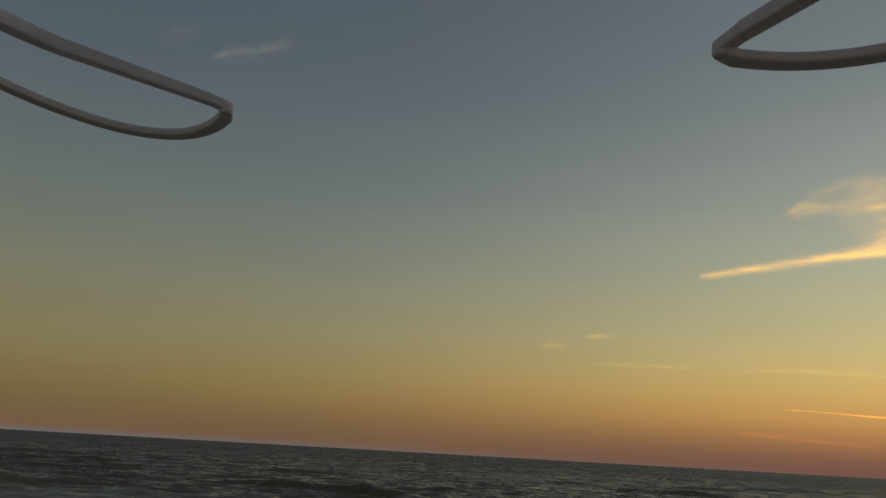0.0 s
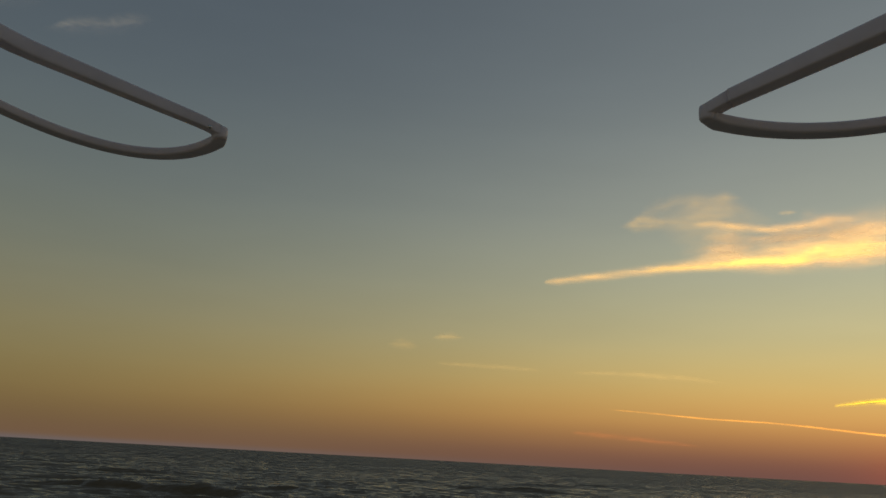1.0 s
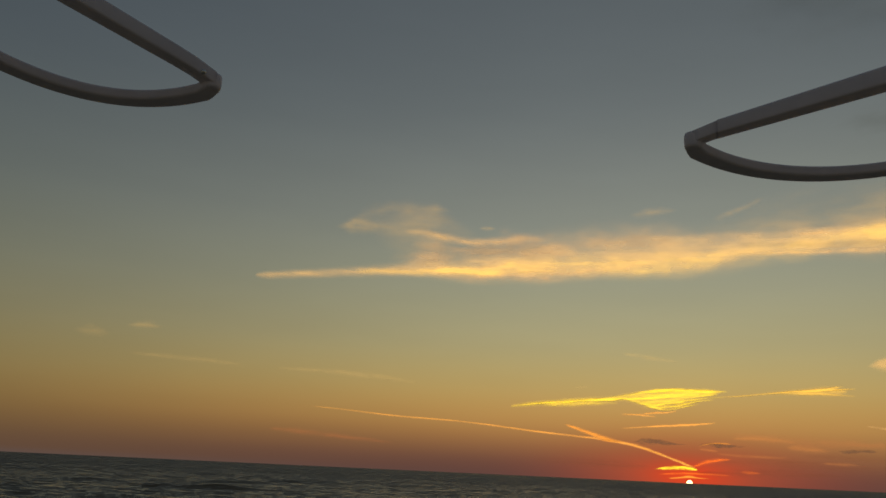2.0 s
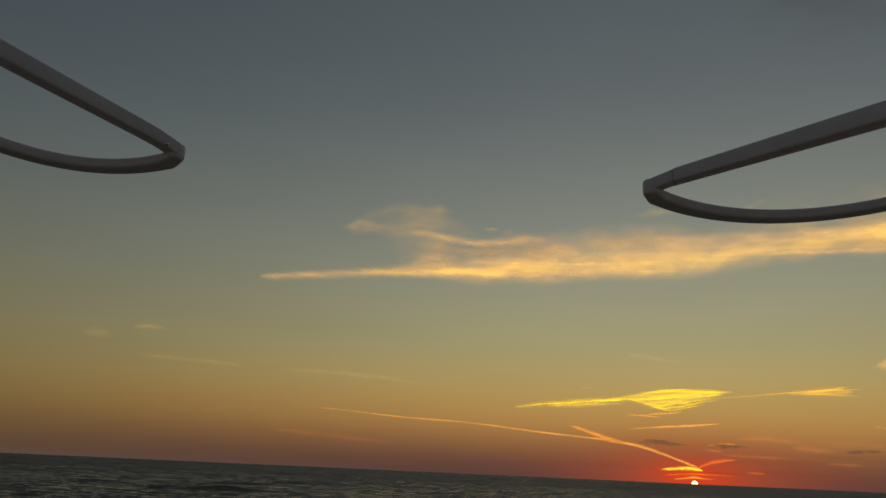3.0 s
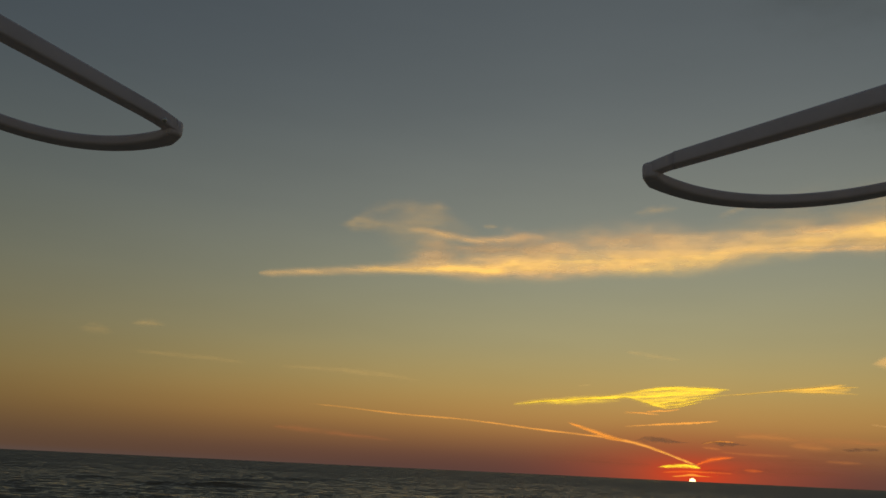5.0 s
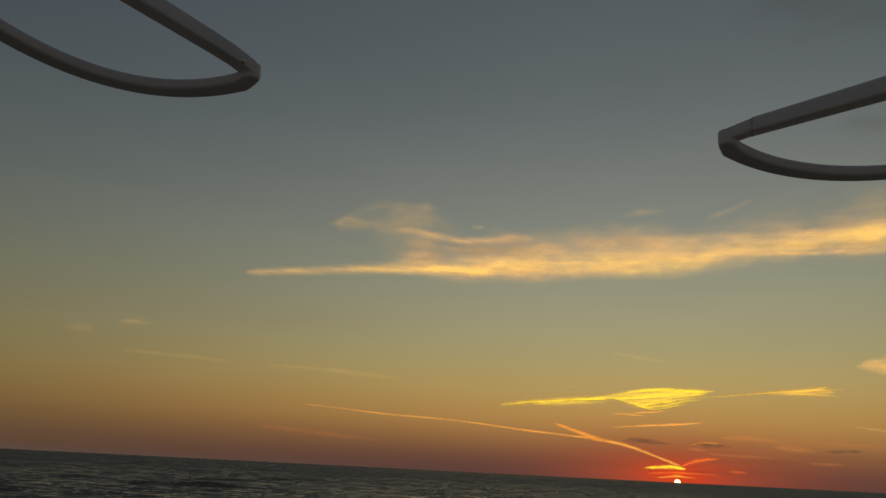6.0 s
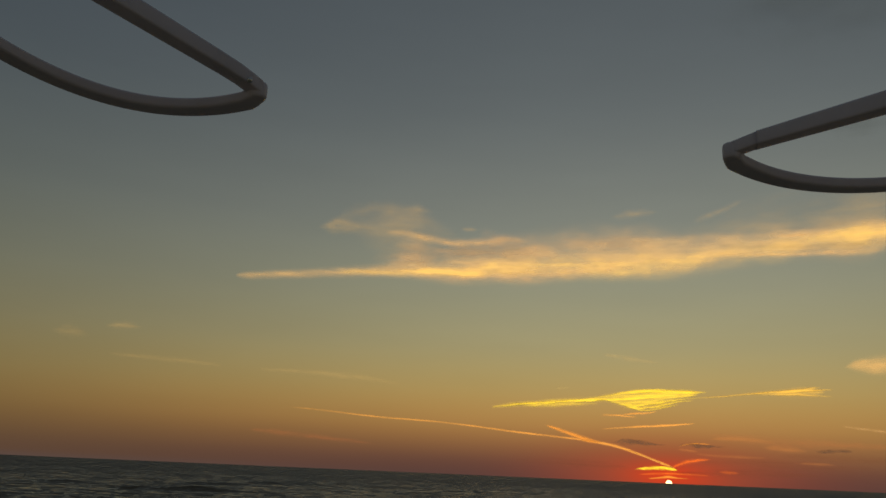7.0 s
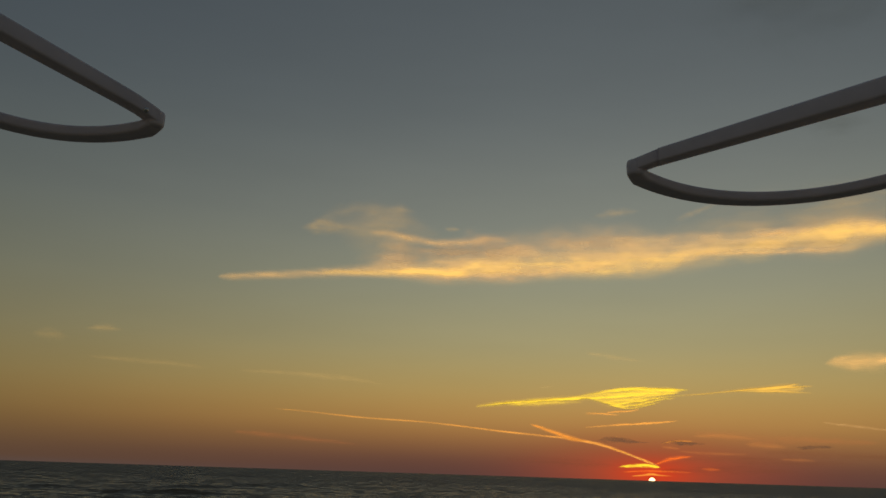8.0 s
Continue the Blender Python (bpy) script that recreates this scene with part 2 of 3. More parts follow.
    colour = add(t, "ShaderNodeMixRGB", Fac=cover, Color1=deep.outputs[0], Color2=(0.52, 0.49, 0.42, 1))
    rough = add(t, "ShaderNodeMapRange", Value=cover, To_Min=0.12, To_Max=0.8)
    bsdf = add(t, "ShaderNodeBsdfPrincipled", Base_Color=colour.outputs[0], Roughness=rough.outputs[0], IOR=1.33, Specular_IOR_Level=0.5, Specular_Tint=(1.0, 0.82, 0.53, 1), Normal=facing.outputs[0])
    t.links.new(bsdf.outputs[0], add(t, "ShaderNodeOutputMaterial").inputs[0])
    return m


def plastic_material(name, colour, rough):
    m, t = material(name)
    pos = add(t, "ShaderNodeTexCoord").outputs["Object"]
    grain = add(t, "ShaderNodeTexNoise", Vector=pos, Scale=9000.0, Detail=3.0)
    wear = add(t, "ShaderNodeTexNoise", Vector=pos, Scale=180.0, Detail=5.0)
    c = add(t, "ShaderNodeMixRGB", Fac=wear.outputs[0], Color1=(*[v * 0.82 for v in colour], 1), Color2=(*[v * 1.15 for v in colour], 1))
    b = add(t, "ShaderNodeBump", Height=grain.outputs[0], Strength=0.25, Distance=0.0001)
    r = add(t, "ShaderNodeMapRange", Value=wear.outputs[0], To_Min=rough - 0.1, To_Max=rough + 0.12)
    bsdf = add(t, "ShaderNodeBsdfPrincipled", Base_Color=c.outputs[0], Roughness=r.outputs[0], Normal=b.outputs[0])
    t.links.new(bsdf.outputs[0], add(t, "ShaderNodeOutputMaterial").inputs[0])
    return m


WATER = water_material()
PLASTIC = plastic_material("light_plastic", (0.80, 0.73, 0.83), 0.5)
STEEL, st = material("pin_steel")
pin_bsdf = add(st, "ShaderNodeBsdfPrincipled", Base_Color=(0.7, 0.7, 0.7, 1), Metallic=1.0, Roughness=0.2)
st.links.new(pin_bsdf.outputs[0], add(st, "ShaderNodeOutputMaterial").inputs[0])
SUN, sm = material("sun_surface")
sun_glow = add(sm, "ShaderNodeEmission", Color=(1.0, 0.74, 0.33, 1), Strength=3.6)
sm.links.new(sun_glow.outputs[0], add(sm, "ShaderNodeOutputMaterial").inputs[0])


# ---------------------------------------------------------------- sea
def sea():
    """One sheet from under the drone to the horizon, with swell, chop and low breakers near the shore."""
    fine = np.radians(np.arange(-48, 84, 0.16))
    coarse = np.radians(np.arange(84, 312, 4.0))
    az = np.concatenate([fine, coarse])
    rad = [0.5, 2, 4, 7, 10, 13]
    r = 15.0
    while r < 4950:
        rad.append(r)
        r *= 1.0085 if r < 700 else 1.03
    rad = np.array(rad)
    A, R = np.meshgrid(az, rad)
    X, Y = R * np.sin(A), R * np.cos(A)
    rng = np.random.default_rng(4)
    Z = np.zeros_like(X)
    step = R * 0.0085
    patch = 0.75 + 0.25 * np.sin(X * 0.051 + 1.3) * np.sin(Y * 0.037 + 0.4)
    for i in range(38):
        wave = 1.1 * 1.06 ** i
        head = radians(rng.normal(6, 24))
        k = 2 * math.pi / wave
        phase = k * (X * math.sin(head) + Y * math.cos(head)) + rng.uniform(0, 6.28) + 0.7 * np.sin(X * k * 0.17 + i) + 0.5 * np.sin(Y * k * 0.13 + 2 * i)
        high = 0.0088 * wave ** 0.32
        keep = np.clip((wave / step - 2.0) / 3.0, 0, 1)
        s = np.clip(0.5 + 0.42 * (np.sin(phase) + 0.28 * np.sin(2 * phase)), 0, 1)      # steeper towards the shore
        Z += keep * patch * high * (2.4 * s ** 3 - 0.75)
    Z *= 1.0 - 0.34 * np.tanh((np.arctan2(X, Y) - 0.05) / 0.3)      # calmer where the water is deeper
    foam = np.zeros_like(X)
    # low breakers: middle x, y, half length, height, slant
    for cx, cy, half, high, slant in ((-37, 80.5, 4.6, 0.36, 0.6), (-27, 61, 7.0, 0.4, 0.42), (-21.5, 40.2, 5.6, 0.52, 0.25), (-47, 97, 9.0, 0.44, 0.5), (-31, 68.5, 8.0, 0.44, 0.45), (-19.4, 50.6, 2.6, 0.3, 0.4),
                                      (-6.5, 48.2, 6.6, 0.6, -0.5), (5, 68.5, 2.8, 0.3, 0.3), (15, 90, 4.4, 0.36, 0.0), (22.5, 75, 6.2, 0.46, 0.0),
                                      (-13, 78, 4.0, 0.28, 0.2), (-29, 100, 7.0, 0.34, 0.3), (1, 57, 3.0, 0.24, -0.2), (34, 98, 5.0, 0.34, -0.1),
                                      (-2, 104, 5.0, 0.3, 0.1), (-14, 37.5, 2.4, 0.2, -0.2), (50, 112, 6.0, 0.34, -0.2)):
        u = X - cx
        v = Y - cy - slant * u + 0.35 * np.sin(0.45 * u + cy) + 0.14 * np.sin(1.3 * u + cx)
        along = np.exp(-(np.abs(u) / half) ** 3) * (0.8 + 0.2 * np.sin(0.9 * u + cy))
        front = np.where(v < 0, np.exp(-(v / 0.55) ** 2), np.exp(-(v / 2.6) ** 2))
        Z += high * along * front
        foam += 0.5 * along * np.exp(-((v + 1.5) / 0.7) ** 2) * (0.3 + 0.7 * np.sin(u * 0.9 + cx) ** 2)
    foam += 0.75 * np.exp(-((R - 33) / 9.0) ** 2) * np.exp(-((A + 0.38) / 0.34) ** 2)
    n, m = X.shape
    verts = np.stack([X, Y, Z], -1).reshape(-1, 3)
    i, j = np.meshgrid(np.arange(n - 1), np.arange(m), indexing="ij")
    q = np.stack([i * m + j, (i + 1) * m + j, (i + 1) * m + (j + 1) % m, i * m + (j + 1) % m], -1).reshape(-1, 4)
    centre = len(verts)
    verts = np.vstack([verts, [[0, 0, 0]]])
    faces = q.tolist() + [[centre, k, (k + 1) % m] for k in range(m)]
    me = bpy.data.meshes.new("sea")
    me.from_pydata(verts, [], faces)
    me.polygons.foreach_set("use_smooth", np.ones(len(me.polygons), bool))
    at = me.attributes.new("foam", "FLOAT", "POINT")
    at.data.foreach_set("value", np.concatenate([np.clip(foam, 0, 1).ravel(), [0]]).astype(np.float32))
    paled = me.attributes.new("bounce_shoal", "FLOAT", "POINT")       # pale shallows, extended unseen under the drone to bounce light onto its guards
    paled.data.foreach_set("value", np.concatenate([np.clip((35 - Y - 0.4 * X + 1.5 * np.sin(0.5 * X + 1)) / 8, 0, 1).ravel(), [1]]).astype(np.float32))
    me.materials.append(WATER)
    me.update()
    return tagged(new("water", me), "dark grey-green sea with low choppy waves at dusk", "sea", kind="structure")


sea()


# ---------------------------------------------------------------- clouds
def smooth_at(keys, s):
    """Catmull-Rom through the rows of keys at s, 0 to 1."""
    n = len(keys) - 1
    x = min(max(s * n, 0), n - 1e-6)
    i = int(x)
    f = x - i
    p = [np.array(keys[min(max(i + o, 0), n)], float) for o in (-1, 0, 1, 2)]
    return 0.5 * (2 * p[1] + (p[2] - p[0]) * f + (2 * p[0] - 5 * p[1] + 4 * p[2] - p[3]) * f ** 2 + (3 * p[1] - p[0] - 3 * p[2] + p[3]) * f ** 3)


def cloud(name, label, keys, mat, far, fray=0.35, category="cloud", group="", seed=0, taper=0.0, parent=None):
    """A veil of cloud along a line of (bearing, elevation, reach above, reach below[, density]) in degrees; frayed edges, bulging middle."""
    span = abs(keys[-1][0] - keys[0][0])
    n, m = int(min(max(span * 14, 40), 320)), 26
    keys = [(*k, 1.0)[:5] for k in keys]
    size = max(k[2] + k[3] for k in keys)
    taper = taper or min(max(2.5 * size / span, 0.1), 0.4)
    grain = (0.9 / max(size, 0.08)) ** 0.6
    verts, uvs, body = [], [], []
    for i in range(n + 1):
        s = i / n
        az, el, high, low, thick = smooth_at(keys, s)
        ends = min(1.0, s / taper, (1 - s) / taper)
        ends = ends * ends * (3 - 2 * ends)
        for j in range(m + 1):
            v = 2 * j / m - 1
            half = max(high if v > 0 else low, 0.012) * (0.45 + 0.55 * ends)
            reach = 2.6 * half * v
            e = el + reach
            q = Vector((az * 0.8 * grain, e * 1.6 * grain, 3.7 * seed))
            tear = noise.fractal(q, 0.9, 2.1, 3)
            lump = noise.fractal(q * 0.6 + Vector((5, 9, 1)), 0.8, 2.1, 3)
            d = v * 2.6 + 1.1 * fray * tear
            core = math.exp(-0.69 * d * d) * max(0.0, 1 - abs(v) ** 6) * ends * thick * max(0.0, 1 + 1.2 * fray * lump)
            verts.append(on_sky(az, e, far * (1 - 0.25 * radians(high + low) * min(core, 1))))
            uvs.append((az * grain, e * grain))
            body.append(core)
    faces = [(i * (m + 1) + j, (i + 1) * (m + 1) + j, (i + 1) * (m + 1) + j + 1, i * (m + 1) + j + 1) for i in range(n) for j in range(m)]
    me = bpy.data.meshes.new(name)
    me.from_pydata(verts, [], faces)
    lay = me.uv_layers.new(name="UVMap")
    for loop in me.loops:
        lay.data[loop.index].uv = uvs[loop.vertex_index]
    at = me.attributes.new("body", "FLOAT", "POINT")
    at.data.foreach_set("value", body)
    me.polygons.foreach_set("use_smooth", [True] * len(me.polygons))
    me.materials.append(mat)
    me.update()
    ob = new(name, me)
    if parent:
        ob.parent = parent
        return ob
    return tagged(ob, label, category, group)


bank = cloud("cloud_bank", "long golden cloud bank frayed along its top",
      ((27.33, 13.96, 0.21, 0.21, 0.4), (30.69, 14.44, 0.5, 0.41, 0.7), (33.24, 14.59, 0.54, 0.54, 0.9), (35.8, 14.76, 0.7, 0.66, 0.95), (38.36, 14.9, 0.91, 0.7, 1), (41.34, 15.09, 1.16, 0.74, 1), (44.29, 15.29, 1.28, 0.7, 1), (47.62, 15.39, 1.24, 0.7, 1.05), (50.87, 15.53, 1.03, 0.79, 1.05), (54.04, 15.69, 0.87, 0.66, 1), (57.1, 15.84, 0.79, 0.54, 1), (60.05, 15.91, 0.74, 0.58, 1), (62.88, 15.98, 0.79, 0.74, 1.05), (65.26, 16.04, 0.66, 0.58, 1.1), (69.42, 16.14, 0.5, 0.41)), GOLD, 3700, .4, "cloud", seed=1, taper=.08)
trail = cloud("contrail", "long thin orange vapour trail bending towards the sun",
      ((22.49, 4.08, 0.022, 0.022, 0.5), (25.63, 3.95, 0.036, 0.036, 0.6), (29.64, 3.68, 0.05, 0.05, 0.75), (34.5, 3.49, 0.05, 0.05, 0.75), (40.16, 2.98, 0.058, 0.058, 0.8), (44.14, 2.66, 0.072, 0.058, 0.9), (46.47, 2.29, 0.101, 0.079, 1), (48.19, 1.76, 0.079, 0.065, 1), (49.5, 1.3, 0.065, 0.05, 1.1), (50.53, 0.92, 0.036, 0.029, 1)), TRAIL, 4200, .12, "contrail", seed=2, taper=0.08)
# yellower, denser colour stands for sun on the middle of the bank
cloud("sunlit_streak", "",
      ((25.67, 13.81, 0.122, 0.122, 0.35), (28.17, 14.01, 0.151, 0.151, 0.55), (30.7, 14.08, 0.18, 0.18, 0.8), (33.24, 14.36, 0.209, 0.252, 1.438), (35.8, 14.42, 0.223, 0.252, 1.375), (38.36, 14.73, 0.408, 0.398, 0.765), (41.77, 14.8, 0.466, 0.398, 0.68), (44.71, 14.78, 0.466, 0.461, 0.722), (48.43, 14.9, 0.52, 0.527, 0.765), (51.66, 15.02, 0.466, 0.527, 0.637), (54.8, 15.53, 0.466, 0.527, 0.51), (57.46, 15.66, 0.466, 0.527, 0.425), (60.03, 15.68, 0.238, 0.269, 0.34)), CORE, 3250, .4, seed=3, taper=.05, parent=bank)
cloud("sunlit_billow", "",
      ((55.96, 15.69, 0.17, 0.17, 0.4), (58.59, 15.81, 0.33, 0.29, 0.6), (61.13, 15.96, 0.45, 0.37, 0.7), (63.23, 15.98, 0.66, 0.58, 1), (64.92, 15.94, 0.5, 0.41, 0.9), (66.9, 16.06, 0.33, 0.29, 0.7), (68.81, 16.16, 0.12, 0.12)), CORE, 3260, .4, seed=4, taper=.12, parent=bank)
cloud("veil", "",
      ((28.11, 14.91, 0.33, 0.33, 0.4), (30.21, 15.36, 0.66, 0.54, 0.8), (31.69, 15.6, 0.66, 0.58, 0.9), (33.41, 15.59, 0.41, 0.45, 0.6), (35.34, 15.74, 0.58, 0.5, 0.8), (37.05, 16.11, 0.66, 0.62, 1), (39.2, 15.98, 0.62, 0.58, 0.9), (41.77, 16.08, 0.5, 0.5, 0.7), (44.31, 16.15, 0.33, 0.33, 0.4)), ROSE, 3450, .6, seed=5, parent=bank)
cloud("plume", "",
      ((25.6, 17.4, 0.33, 0.33, 0.3), (28.22, 17.25, 0.9, 1.1, 0.75), (30.94, 17.33, 1.0, 1.5, 1.15), (32.86, 17.24, 0.8, 1.3, 1.0), (35.65, 16.76, 0.33, 0.5, 0.5)), PLUME, 3760, .3, seed=6, parent=bank)
cloud("cloud", "small pale golden cloud tuft",
      ((24.15, 17, 0.17, 0.17, 0.7), (25.23, 17.13, 0.33, 0.33, 1.3), (26.46, 17.23, 0.33, 0.33, 1.2), (27.74, 17.24, 0.21, 0.21, 0.7), (29.23, 17.29, 0.12, 0.12, 0.4)), PLUME, 3700, .4, "cloud", seed=7)
cloud("wisp", "",
      ((25.17, 17.33, 0.17, 0.17, 0.275), (26.19, 17.95, 0.33, 0.29, 0.495), (27.44, 18.41, 0.33, 0.33, 0.55), (29.15, 18.64, 0.33, 0.29, 0.495), (30.88, 18.66, 0.29, 0.29, 0.44), (31.97, 18.72, 0.25, 0.25, 0.8), (33.06, 18.64, 0.12, 0.12, 0.4)), PLUME, 3780, .4, seed=8, parent=bank)
cloud("filament", "",
      ((29.25, 17, 0.12, 0.12, 0.25), (30.98, 16.93, 0.19, 0.19, 0.45), (32.72, 16.68, 0.19, 0.19, 0.58), (34.67, 16.42, 0.19, 0.19, 0.7), (36.83, 16.52, 0.21, 0.19, 0.65), (38.55, 16.76, 0.21, 0.21, 0.45), (40.7, 16.66, 0.12, 0.12, 0.2)), LINING, 3795, .25, seed=9, parent=bank)
cloud("cloud", "small pale wisp of cloud",
      ((46.24, 18.31, 0.12, 0.12, 0.32), (47.63, 18.55, 0.19, 0.19, 0.64), (48.76, 18.63, 0.17, 0.17, 0.72), (50, 18.69, 0.1, 0.1, 0.32)), PLUME, 3750, .5, "cloud", seed=10)
cloud("cloud", "slanting pale wisp of cloud",
      ((52.18, 17.81, 0.17, 0.17, 0.26), (53.6, 18.24, 0.17, 0.17, 0.52), (54.81, 18.7, 0.13, 0.13, 0.585), (55.98, 19.2, 0.1, 0.1, 0.325)), PLUME, 3750, .4, "cloud", seed=11)
cloud("cloud_veil", "dull brownish veil of thin cloud",
      ((51.75, 17.2, 0.41, 0.41, 0.32), (54.92, 17.32, 0.74, 0.58, 0.56), (58.72, 17.4, 0.99, 0.74, 0.72), (62.34, 17.49, 0.99, 0.74, 0.72), (66.04, 17.54, 0.99, 0.74, 0.72), (70.23, 17.59, 0.5, 0.5, 0.8)), FAINT, 3800, .5, "cloud", seed=12)
cloud("cloud", "thin orange cloud streak",
      ((45.33, 3.42, 0.024, 0.024, 0.6), (48.06, 3.66, 0.056, 0.056, 0.9), (50.35, 3.82, 0.056, 0.056, 1.1), (51.94, 3.99, 0.024, 0.024)), TRAIL, 4100, .3, "cloud", seed=15)
cloud("cloud", "short thin orange cloud streak",
      ((45.34, 4.35, 0.024, 0.024, 0.4), (46.52, 4.41, 0.048, 0.048, 0.5), (47.69, 4.51, 0.048, 0.048, 0.5), (48.93, 4.6, 0.016, 0.016, 0.4)), EMBER, 4100, .3, "cloud", seed=16)
cloud("contrail", "short broad orange vapour trail",
      ((41.36, 3.68, 0.048, 0.048, 0.6), (42.96, 3.17, 0.136, 0.112, 0.8), (44.53, 2.67, 0.168, 0.136, 0.8), (45.89, 2.43, 0.056, 0.056, 0.6)), EMBER, 4230, .15, "contrail", seed=17)
cloud("cloud", "small fiery orange cloud above the sun",
      ((47.54, 0.78, 0.025, 0.025, 0.6), (48.5, 0.9, 0.076, 0.076), (49.45, 0.95, 0.093, 0.093, 1.1), (50.16, 0.91, 0.076, 0.076, 1.1), (50.62, 0.85, 0.021, 0.021, 0.7)), YELLOW, 4300, .3, "cloud", seed=18)
cloud("cloud", "small red-orange cloud beside the sun",
      ((50.04, 0.98, 0.024, 0.024, 0.7), (50.99, 1.34, 0.088, 0.08, 0.9), (51.74, 1.51, 0.08, 0.064, 0.9), (52.77, 1.64, 0.024, 0.024, 0.6)), FIRE, 4310, .3, "cloud", seed=19)
cloud("cloud", "small dark smoky cloud near the sun",
      ((46.03, 2.49, 0.041, 0.041, 0.5), (46.83, 2.60, 0.124, 0.124, 1), (47.63, 2.64, 0.166, 0.166, 1.1), (48.53, 2.58, 0.124, 0.124, 1), (49.46, 2.50, 0.041, 0.041, 0.6), (50.16, 2.52, 0.033, 0.033, 0.4)), SMOKE, 3900, .4, "cloud", seed=20)
cloud("cloud", "small dark smoky cloud with a ragged edge",
      ((50.45, 2.42, 0.041, 0.041, 0.5), (51.11, 2.55, 0.104, 0.104, 0.9), (51.91, 2.50, 0.133, 0.133, 1), (52.91, 2.46, 0.083, 0.083, 0.9), (53.97, 2.50, 0.041, 0.041, 0.5)), SMOKE, 3900, .4, "cloud", seed=21)
cloud("cloud", "long dark smoky cloud low over the sea",
      ((58.97, 2.33, 0.041, 0.041, 0.4), (59.69, 2.33, 0.099, 0.099, 0.7), (60.65, 2.38, 0.099, 0.099, 0.7), (61.59, 2.40, 0.062, 0.062, 0.5)), SMOKE, 3900, .4, "cloud", seed=22)
cloud("cloud", "small soft golden cloud",
      ((61.2, 7.65, 0.08, 0.08, 0.5), (62.38, 7.8, 0.25, 0.25, 0.9), (64.17, 7.73, 0.33, 0.33, 1), (67.11, 7.61, 0.12, 0.12)), LINING, 3850, .4, "cloud", seed=23)
cloud("cloud", "thin faint golden cloud streak",
      ((60.85, 3.94, 0.03, 0.03, 0.4), (62.94, 3.66, 0.06, 0.05, 0.7), (65.09, 3.38, 0.03, 0.03, 0.4)), ROSE, 4050, .3, "cloud", seed=24)
cloud("cloud", "tiny faint pale cloud tuft",
      ((7.19, 7.93, 0.12, 0.12, 0.5), (8.45, 7.96, 0.25, 0.21, 0.8), (9.72, 7.87, 0.12, 0.12, 0.5)), FAINT, 4050, .4, "cloud", seed=25)
cloud("cloud", "tiny faint pale cloud tuft",
      ((10.47, 8.58, 0.1, 0.1, 0.5), (11.68, 8.74, 0.19, 0.17, 0.9), (13.01, 8.71, 0.08, 0.08, 0.5)), FAINT, 4050, .4, "cloud", seed=26)
cloud("cloud", "very faint long pale cloud streak",
      ((10.91, 6.79, 0.06, 0.06, 0.4), (13.56, 6.75, 0.11, 0.1, 0.65), (16.12, 6.71, 0.11, 0.1, 0.65), (18.58, 6.58, 0.06, 0.06, 0.3)), FAINT, 4070, .3, "cloud", seed=27)
cloud("cloud", "very faint long pale cloud streak",
      ((20.69, 6.55, 0.06, 0.06, 0.4), (24.63, 6.54, 0.11, 0.11, 0.7), (27.86, 6.38, 0.14, 0.12, 0.75), (31.13, 6.08, 0.06, 0.06, 0.3)), FAINT, 4070, .3, "cloud", seed=28)
cloud("cloud", "faint pinkish streak low over the sea",
      ((20.74, 2.35, 0.08, 0.08, 0.5), (23.04, 2.29, 0.14, 0.14, 0.9), (25.78, 2.09, 0.12, 0.12, 0.8), (29.76, 1.76, 0.06, 0.06, 0.4)), PINK, 4150, .4, "cloud", seed=29)
cloud("cloud", "faint pinkish haze streak low over the sea",
      ((52.57, 3.24, 0.08, 0.08, 0.5), (56.15, 2.92, 0.21, 0.21, 0.7), (60.58, 2.73, 0.21, 0.21, 0.7), (64.09, 2.66, 0.08, 0.08, 0.4)), PINK, 4150, .4, "cloud", seed=30)
cloud("cloud", "tiny faint wisp of cloud",
      ((45.62, 8.63, 0.04, 0.04, 0.5), (47.41, 8.36, 0.12, 0.12, 0.9), (49.76, 8, 0.04, 0.04, 0.4)), FAINT, 3950, .4, "cloud", seed=31)
cloud("cloud", "small pale grey cloud high in the sky",
      ((-19.51, 25.76, 0.12, 0.12, 0.5), (-17.75, 26.51, 0.33, 0.33, 0.8), (-15.7, 27.02, 0.33, 0.33, 0.8), (-13.63, 27.77, 0.37, 0.33, 0.8), (-12.15, 28.29, 0.17, 0.17, 0.4)), PALE, 3300, .4, "cloud", seed=32)
cloud("cloud", "very faint pale cloud high in the sky",
      ((-23.46, 26.37, 0.25, 0.25, 0.3), (-21.21, 27.31, 0.54, 0.5, 0.35), (-18.83, 28.02, 0.25, 0.25, 0.3)), PALE, 3320, .4, "cloud", seed=33)
cloud("cloud", "large faint dark grey cloud high in the sky",
      ((50, 33, 0.5, 0.5, 0.3), (55, 32, 1.6, 1.2, 0.6), (60, 31.2, 2.4, 1.7, 0.9), (66, 31, 2.6, 1.7, 0.9), (72, 30.5, 1.8, 1.6, 0.7), (78, 30, 0.8, 0.8, 0.4)), SHADE, 3100, .5, "cloud", seed=34)
cloud("cloud", "small faint dark smudge of cloud",
      ((60.49, 23.26, 0.166, 0.166, 0.3), (61.95, 23.31, 0.455, 0.455, 0.8), (63.37, 23.27, 0.538, 0.538, 0.9), (65.09, 23.17, 0.414, 0.414, 0.7), (66.41, 22.93, 0.124, 0.124, 0.3)), SHADE, 3120, .5, "cloud", seed=69)
